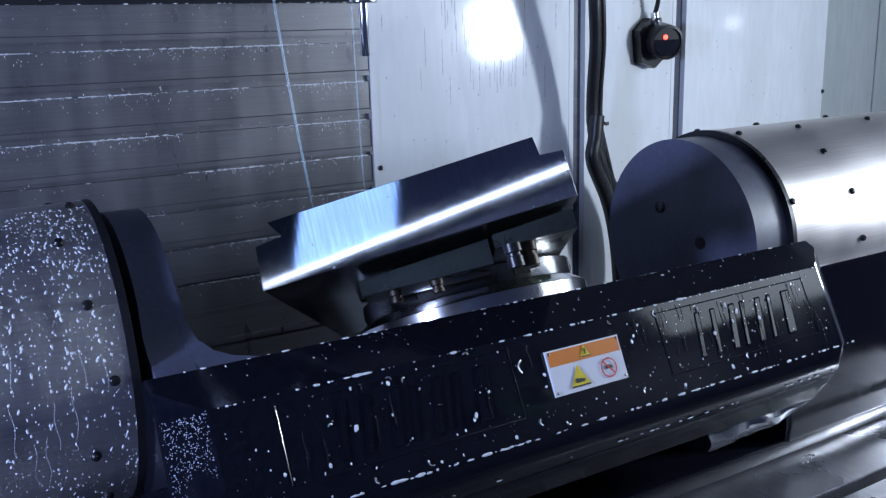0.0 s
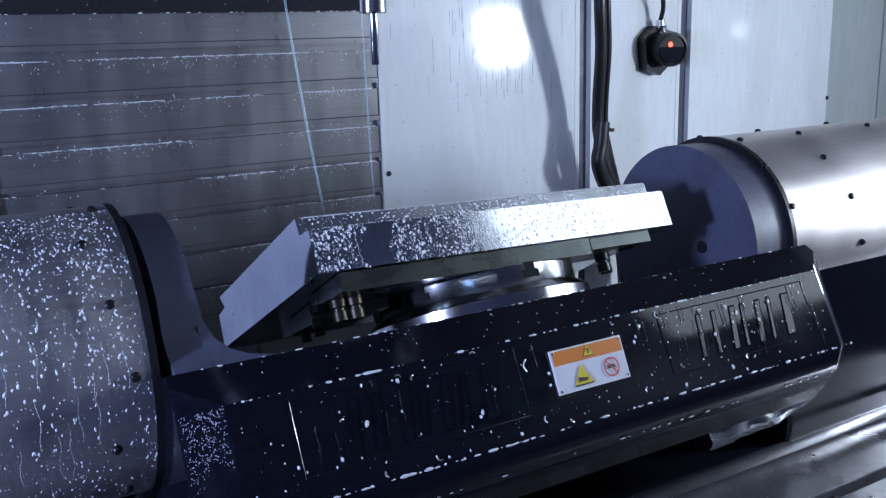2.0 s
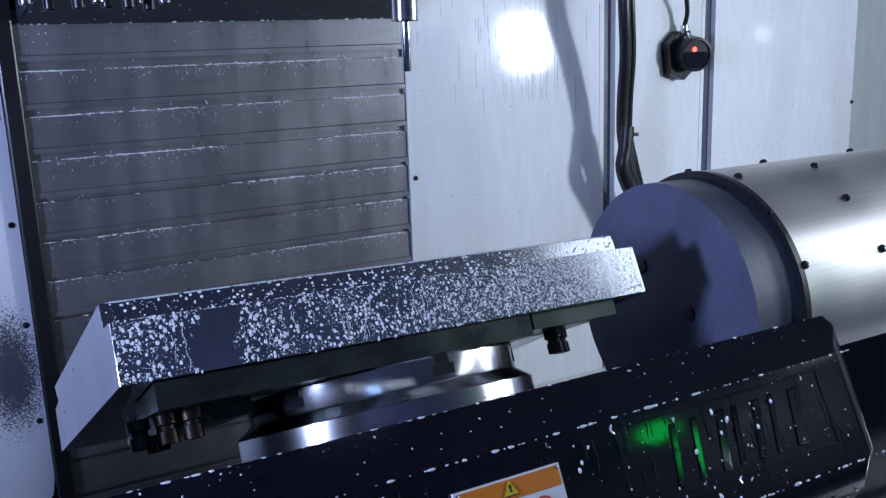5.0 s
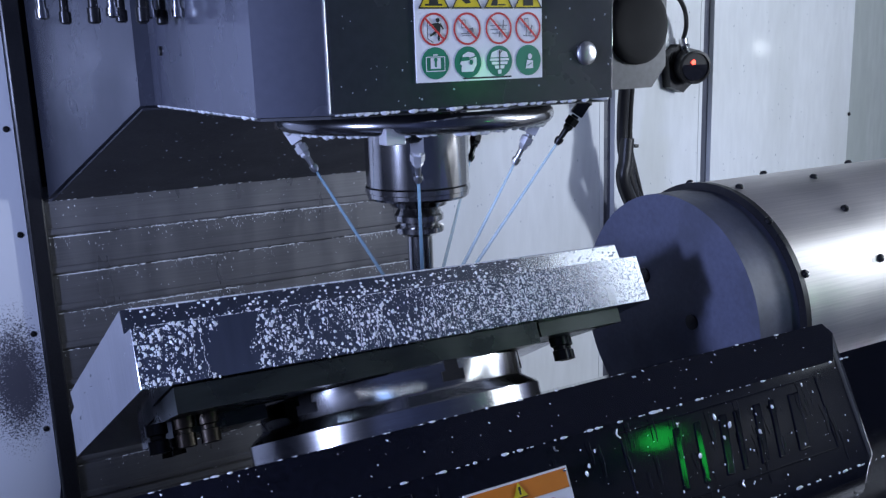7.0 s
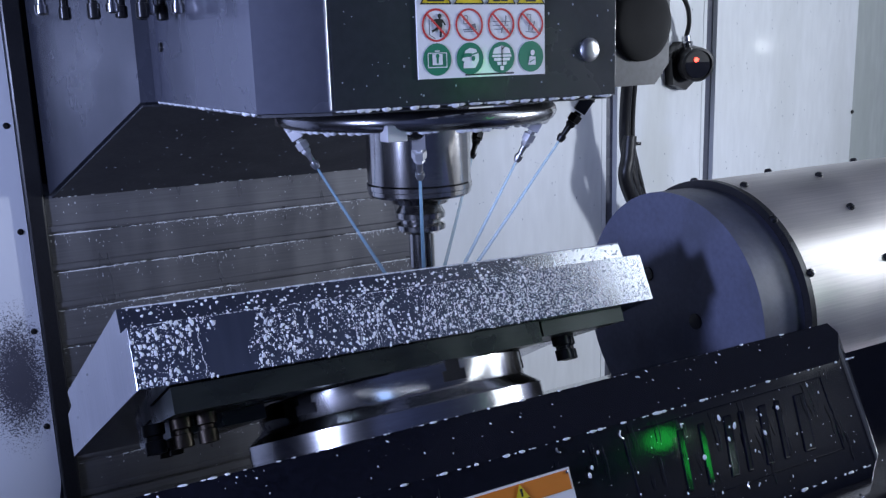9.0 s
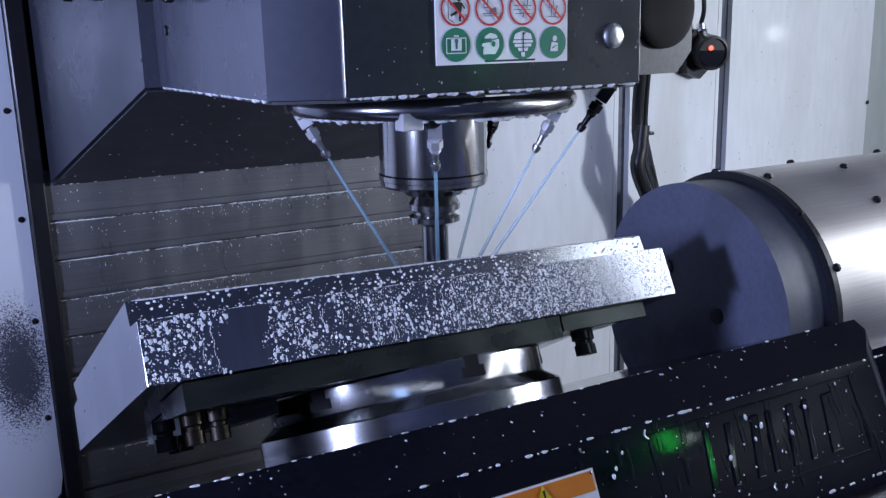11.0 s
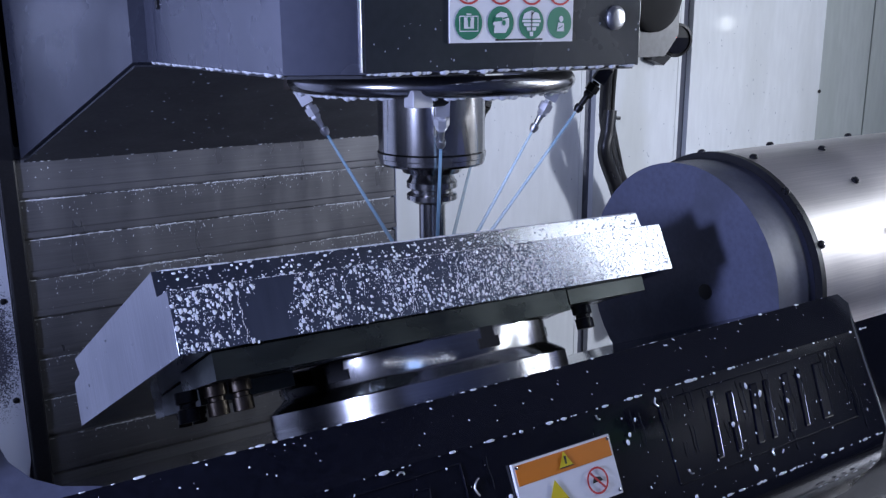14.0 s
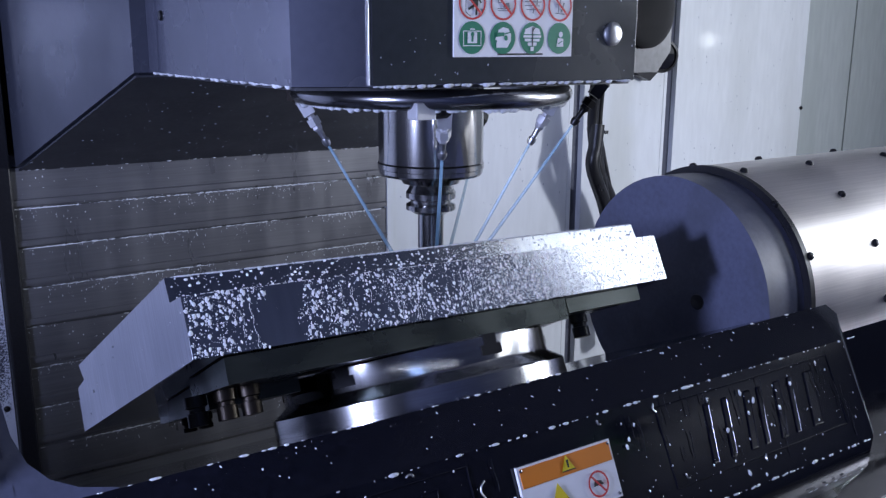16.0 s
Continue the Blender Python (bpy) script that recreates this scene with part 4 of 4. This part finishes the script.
    while x < 0.89:
        for u, w, n in ((-0.1815, -0.179, (0, -0.9, -0.3)), (-0.1665, -0.2055, (0, -0.7, -0.7))):
            if rnd.random() < 0.6:
                spots.append((to @ Vector((x - 0.535 + rnd.uniform(-0.004, 0.004), u, w)), TILT @ Vector(n), rnd.uniform(0.0005, 0.0012), 0.5, rnd.uniform(2.0, 4.5), (1, 0, 0)))
        x += rnd.uniform(0.008, 0.022)
    beads("foam", FOAM, tr, spots, "flecks of foam and beads of coolant")
    # clear runs of coolant down the painted face, thickest at the cradle's end
    spots = []
    for k in range(44):
        x = 0.895 - abs(rnd.gauss(0, 0.13)) if k < 26 else rnd.uniform(0.19, 0.89)
        if x < 0.19:
            continue
        w0, length = rnd.uniform(-0.15, -0.088), rnd.uniform(0.006, 0.03)
        for q in range(int(length / 0.003)):
            w = w0 - 0.003 * q
            if w > -0.177:
                spots.append((to @ Vector((x - 0.535 + 0.0006 * math.sin(q * 0.8 + k), -0.1812, w)), TILT @ Vector((0, -1, 0)), rnd.uniform(0.0003, 0.0006), 0.35, 6.0, TILT @ Vector((0.02, 0, 1))))
    beads("coolant_run", RUNS, tr, spots, "clear runs of coolant")
    return tr


trun = trunnion()


def rotary_platter():
    """The turning table with its slots, in its own space: height from the tilting axis."""
    pl = thing("platter", Matrix.Translation(AXIS) @ TILT, "polished steel rotary platter with T-slots", "rotary platter")
    r = 0.121
    prof = [(-0.052, 0.134), (-0.036, 0.134), (-0.034, 0.1325), (-0.027, r + 0.001), (-0.025, r), (-0.0065, r), (-0.005, r - 0.0015), (-0.005, 0.02)]
    part("plate", turned(prof, (0, 0, 0), (0, 0, 1), 96), GROUND, pl, "polished steel disc")
    # slots are solid matte black boxes in place of their shaded hollows
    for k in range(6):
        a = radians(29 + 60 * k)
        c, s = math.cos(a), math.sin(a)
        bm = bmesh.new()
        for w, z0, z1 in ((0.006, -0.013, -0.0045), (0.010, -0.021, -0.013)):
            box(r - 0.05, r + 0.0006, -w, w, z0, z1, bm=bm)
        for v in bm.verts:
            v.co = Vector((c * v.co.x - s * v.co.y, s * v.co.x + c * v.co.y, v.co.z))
        part("slot", bm, PIT, pl, "T-slot, its shade a black box", smooth=False)
    return pl


platter = rotary_platter()


def fixture_plate():
    fx = thing("fixture_plate", Matrix.Translation(AXIS) @ TILT, "grey steel fixture plate bolted on the platter", "fixture")
    for x0, x1, u0, u1, z0 in ((-0.218, 0.10, -0.108, -0.03, -0.0045), (0.106, 0.20, -0.103, -0.02, 0.0005)):
        poly = [(u0, z0), (u0, 0.0147 - 0.076 * (u0 + 0.1127)), (u1, 0.0147 - 0.076 * (u1 + 0.1127)), (u1, z0)]
        part("plate", soften(prism_x(poly, x0, x1), 0.0012), OILY, fx, "dark oily steel plate")
    poly = [(-0.026, -0.016), (-0.026, 0.0147 - 0.076 * 0.0867), (0.10, 0.0147 - 0.076 * 0.2127), (0.10, -0.016)]
    part("plate", soften(prism_x(poly, -0.205, -0.128), 0.0012), OILY, fx, "dark oily steel plate")
    for u in (0.03, 0.07):
        part("bolt", turned(((0, 0.0065), (0.005, 0.0065), (0.006, 0.005), (0.008, 0.005), (0.0085, 0.006), (0.012, 0.006), (0.0125, 0.003)), (-0.19, u, -0.016), (0, 0, -1), 12), BRASS, fx, "oily bolt head under the plate")
    for x, u in ((-0.221, -0.045), (-0.204, -0.06), (-0.186, -0.062), (0.155, -0.06), (0.18, -0.035)):
        z = -0.0045 if x < 0.1 else 0.0005
        nut = part("bolt", turned(((0, 0.0085), (0.008, 0.0085), (0.009, 0.0062), (0.012, 0.0062), (0.0125, 0.0078), (0.022, 0.0078), (0.0225, 0.004)), (x, u, z), (0, 0, -1), 12), BRASS if -0.21 < x < -0.18 else RUBBER, fx, "oily bolt head under the plate")
    return fx


fixture = fixture_plate()


def aluminium_block():
    blk = thing("aluminium_block", Matrix.Translation(AXIS) @ pose(0, 0, 0, -27.08), "large milled aluminium block, stepped along its top, wet with coolant", "workpiece")
    poly = [(-0.1127, 0.0112), (-0.1122, 0.0555), (-0.0905, 0.0565), (-0.0885, 0.0747), (0.1626, 0.0592), (0.153, 0.0440), (0.1775, 0.0400), (0.1793, -0.0003)]
    bm = prism_x(poly, -0.2405, 0.2335)
    for v in bm.verts:
        v.co.x -= 0.033 * (v.co.y + 0.1127)
    for f in bm.faces:
        f.normal_update()
        f.material_index = 1 if abs(f.normal.x) > 0.9 else 0
    bmesh.ops.bevel(bm, geom=[e for e in bm.edges if e.calc_face_angle(0) > radians(30)], offset=0.0003, segments=1, affect="EDGES")
    part("body", bm, (ALU, ALU_FACE), blk, smooth=False)
    rnd = random.Random(33)
    foam = []
    for k in range(26000):
        x, f = rnd.uniform(-0.239, 0.232), rnd.random()
        d = noise.noise((x * 24, f * 1.6, 3.0)) + 0.5 * noise.noise((x * 90, f * 5, 8.0))
        # wiped bare near the end, sparse round drops first, then fine rippled foam
        if -0.185 < x + 0.006 * math.sin(f * 5) < -0.155 or (0.186 < x < 0.196 and f < 0.45):
            continue
        far = min(max((x + 0.05) / 0.2, 0.0), 1.0)
        if rnd.random() > 0.19 + 0.28 * far + 0.22 * d:
            continue
        big = rnd.random()
        r = 0.0002 + (0.0013 - 0.0009 * far) * big ** 6 + 0.0002 * rnd.random()
        long = rnd.uniform(1.0, 1.5) if far < 0.4 else rnd.uniform(1.0, 2.6)
        slip = (rnd.uniform(-0.3, 0.3), 0.0, 1) if far < 0.4 or rnd.random() < 0.4 else (1, 0.0, rnd.uniform(-0.5, 0.5))
        foam.append((Vector((x, -0.1127 + 0.0005 * f, 0.0115 + 0.0436 * f)), (0, -1, 0.01), r, 0.35, long, slip))
    for k in range(34):
        # thin trickles down the face
        x, f0 = rnd.uniform(-0.235, 0.1), rnd.uniform(0.25, 0.9)
        for q in range(rnd.randint(4, 12)):
            f = f0 - 0.05 * q
            if f > 0.02 and not -0.19 < x < -0.15:
                foam.append((Vector((x + 0.0008 * math.sin(q + k), -0.1127 + 0.0005 * f, 0.0115 + 0.0436 * f)), (0, -1, 0.01), 0.0003, 0.3, 4.2, (0.05, 0, 1)))
    for k in range(520):
        x, f = rnd.uniform(-0.238, 0.229), rnd.random()
        foam.append((Vector((x, -0.0906 + 0.002 * f, 0.057 + 0.017 * f)), (0, -1, 0), rnd.choice((0.0003, 0.0004, 0.0006, 0.0011)), 0.4, rnd.uniform(1, 1.6), (1, 0, 0)))
    for k in range(700):
        x = rnd.uniform(-0.238, 0.229)
        foam.append((Vector((x, -0.0885, 0.0747)), (0, -0.7, 0.7), rnd.uniform(0.0003, 0.0012), 0.4, rnd.uniform(1, 3.5), (1, 0, 0)))
    for k in range(170):
        x = rnd.uniform(-0.238, 0.229)
        foam.append((Vector((x, -0.1122, 0.0555)), (0, -0.7, 0.7), rnd.uniform(0.0003, 0.0006), 0.4, rnd.uniform(1, 4), (1, 0, 0)))
    for k in range(16):
        u = rnd.uniform(-0.108, 0.15)
        w = rnd.uniform(0.012, 0.062) - 0.04 * (u + 0.11)
        foam.append((Vector((-0.2406 - 0.033 * (u + 0.1127), u, w)), (-1, 0, 0), rnd.choice((0.0003, 0.0005, 0.0009)), 0.35, rnd.uniform(1, 2), (0, 0.3, 1)))
    beads("foam", FOAM, blk, foam, "fine foam and beads of coolant")
    return blk


block = aluminium_block()


def machine_table():
    tb = thing("machine_table", (0.535, 0.86, 0.9), "grey cast machine table with T-slots, wet", "machine table")
    ys = [-0.33, -0.235, -0.217, -0.075, -0.057, 0.085, 0.103, 0.24]
    for a, b in zip(ys[::2], ys[1::2]):
        part("rail", box(-1.0, 1.25, a, b, 0.0, 0.13, 0.002), CAST, tb, smooth=False)
    part("slot_floor", box(-0.998, 1.248, -0.328, 0.238, -0.02, 0.09), CAST, tb, smooth=False)
    part("coolant_plug", turned(((0, 0.011), (0.03, 0.011), (0.031, 0.014), (0.045, 0.014), (0.046, 0.009)), (0.30, -0.27, 0.1445), (1, 0.1, 0), 20), TUBE, tb)
    part("saddle", box(-0.4, 0.6, -0.25, 0.3, -0.38, -0.021, 0.01), BLACK, tb)
    return tb


table = machine_table()


# ---- probe receiver, hoses ----
def receiver():
    y = WALL_Y
    rc = thing("signal_receiver", (1.683, y, 1.574), "small black round receiver with a red indicator on the wall", "sensor")
    part("bracket", prism_y([(-0.055, -0.06), (-0.01, -0.075), (0.035, -0.04), (0.06, -0.01), (0.05, 0.03), (-0.03, 0.05), (-0.065, 0.02)], -0.03, 0.0), BOLT, rc)
    d = Vector((-0.35, -0.93, -0.12))
    body = part("body", turned(((-0.02, 0.044), (0.03, 0.044), (0.045, 0.043), (0.047, 0.037), (0.042, 0.036), (0.042, 0.0)), (0.0, -0.035, -0.005), d, 36), RUBBER, rc, "round black body")
    p = Vector((0.0, -0.035, -0.005)) + d.normalized() * 0.0428
    part("lens", disc(p, d, (0, 0, 1), 0.034), BLACK, body)
    q = p + d.normalized() * 0.0015
    part("indicator", disc(q + Vector((-0.006, 0, 0.013)), d, (0, 0, 1), 0.0065, seg=8), RED_GLOW, body, "glowing red indicator")
    part("gland", turned(((0, 0.014), (0.012, 0.016), (0.016, 0.012), (0.03, 0.011)), (-0.01, -0.03, 0.035), (-0.15, 0, 1), 12), CHROME, rc)
    part("cable", tube([(-0.015, -0.03, 0.06), (-0.02, -0.045, 0.10), (-0.05, -0.06, 0.15), (-0.11, -0.05, 0.22), (-0.2, -0.03, 0.4)], 0.006, 10), RUBBER, rc)
    return rc


receiver()


def hose_bundle():
    hb = thing("hose_bundle", (1.4267, 1.677, 1.0), "bundle of black hoses tied together, hanging before the white wall", "hose")
    path = [(1.33, 1.60, 2.9), (1.34, 1.60, 2.4), (1.36, 1.61, 1.95), (1.37, 1.615, 1.8), (1.382, 1.622, 1.669), (1.4034, 1.642, 1.5685), (1.4176, 1.667, 1.463), (1.4267, 1.677, 1.381), (1.445, 1.68, 1.32), (1.4616, 1.68, 1.267), (1.485, 1.685, 1.2), (1.52, 1.69, 1.05), (1.55, 1.70, 0.8)]
    path = [Vector(p) - Vector((1.4267, 1.677, 1.0)) for p in path]
    for k, (dx, dy, r) in enumerate(((-0.010, 0.0, 0.0145), (0.015, 0.004, 0.0085))):
        part("hose", tube([p + Vector((dx, dy, 0)) for p in path], r, 12), RUBBER, hb)
    tie = path[7]
    for d0, d1, r in (((0.006, 0.012, 0.0), (0.030, 0.012, -0.11), 0.018), ((-0.008, -0.014, 0.02), (-0.018, -0.014, -0.09), 0.018)):
        pts = [tie + Vector(d0), tie + Vector(d0).lerp(Vector(d1), 0.5), tie + Vector(d1), path[10] + Vector((d1[0], d1[1], -0.02)), path[11] + Vector((d1[0], d1[1], 0)), path[12]]
        part("hose", tube(pts, r, 12), RUBBER, hb)
    part("tie", turned(((0, 0.024), (0.006, 0.024)), tie, (0.3, 0, 1), 16), BOLT, hb)
    part("clip", box(tie.x + 0.02, tie.x + 0.03, tie.y - 0.014, tie.y - 0.002, tie.z - 0.006, tie.z + 0.002, 0.001), BOLT, hb)
    return hb


hose_bundle()


def dribble():
    """The thread of coolant that still runs from a nozzle before the next cut, and then drops away."""
    db = thing("coolant_thread", (0.34, 1.04, 1.30), "thin falling thread of blue coolant", "coolant")
    part("thread", tube([(0.032, 0, 0.62), (0.045, 0, 0.45), (0.055, 0.0, 0.34), (0.072, 0.0, 0.2), (0.086, 0, 0.1), (0.098, 0, -0.02)], 0.0016, 8), THREAD, db)
    part("thread", tube([(0.162, 0.02, 0.62), (0.163, 0.02, 0.4), (0.166, 0.02, 0.2), (0.172, 0.02, 0.02)], 0.0010, 8), THREAD, db)
    return db


thread = dribble()


# ---- what moves ----
SLIDE = ((0.0, 0, 0), (3.5, 0, 0), (3.6, -0.012, -0.012), (3.8, -0.059, -0.059), (4.0, -0.1056, -0.1048), (4.2, -0.1512, -0.1515), (4.35, -0.186, -0.1855), (4.62, -0.2505, -0.1876),
         (4.75, -0.2519, -0.1876), (6.5, -0.2519, -0.1876), (7.0, -0.2537, -0.1902), (8.0, -0.2561, -0.1930), (10.5, -0.2514, -0.1845), (11.0, -0.2500, -0.1790),
         (11.5, -0.2511, -0.1760), (12.5, -0.2549, -0.1722), (13.5, -0.2579, -0.1722), (14.5, -0.2604, -0.1727), (15.5, -0.2619, -0.1729), (16.0, -0.2642, -0.1728))
TURN = ((0.0, 60.5), (0.1, 55.9), (0.3, 44.0), (0.5, 31.8), (0.8, 13.5), (0.9, 8.5), (1.0, 5.0), (1.1, 3.4), (1.2, 2.9))
DROP = ((0.0, 0.298), (4.2, 0.298), (5.6, 0.298), (5.72, 0.288), (6.3, 0.130), (6.5, 0.0739), (6.7, 0.021), (6.8, 0.006), (6.9, 0.0), (7.0, 0.0), (16.0, 0.0))

# the beacon's lens faces the machine at 42 degrees
BEACON = ((0.0, -135), (3.5, -135), (3.65, -70), (3.8, -15), (4.0, 25), (4.2, 42), (6.3, 42), (8.2, 42), (9.2, 100), (10.3, 170), (10.8, 140), (11.0, 112), (11.2, 92), (11.6, 100), (11.9, 135), (12.2, 180), (16.0, 225))


def motions():
    rows = [(t, Matrix.Translation((x, y, 0))) for t, x, y in SLIDE]
    for ob in (trun, table):
        home = ob.matrix_basis.copy()
        walk(ob, [(t, m @ home) for t, m in rows])
    spin = [(t, Matrix(), a) for t, a in TURN] + [(t, m, 2.9) for t, m in rows if t > 1.2]
    for ob in (platter, fixture, block):
        home = ob.matrix_basis.copy()
        walk(ob, [(t, m @ home @ pose(0, 0, 0, 0, 0.75, a)) for t, m, a in spin])
    for ob in (head, tool, cover):
        home = ob.matrix_basis.copy()
        walk(ob, [(t, Matrix.Translation((0, 0, z)) @ home) for t, z in DROP])
    home = jets.matrix_basis.copy()
    walk(jets, [(t, Matrix.Translation((0, 0, z + (0.3 if t < 6 else 0.0))) @ home) for t, z in DROP])
    for slat, (a, b) in zip(slats, ((0.0, 0.0), (-0.008, 0.003), (-0.012, 0.0066), (-0.016, 0.008), (-0.016, 0.010), (-0.015, 0.007), (-0.014, 0.003), (-0.012, 0.0))):
        walk(slat, [(t, Matrix.Translation((0, 0, z))) for t, z in ((0, a), (5.6, a), (6.9, b), (16, b))])
    home = beacon.matrix_basis.copy()
    walk(beacon, [(t, home @ pose(0, 0, 0, 0, 0, a)) for t, a in BEACON])
    home = thread.matrix_basis.copy()
    walk(thread, [(t, Matrix.Translation((0, 0, z)) @ home) for t, z in ((0, 0), (2.2, 0), (2.3, -0.25), (2.4, -0.6), (2.5, -0.75), (16, -0.75))])


motions()
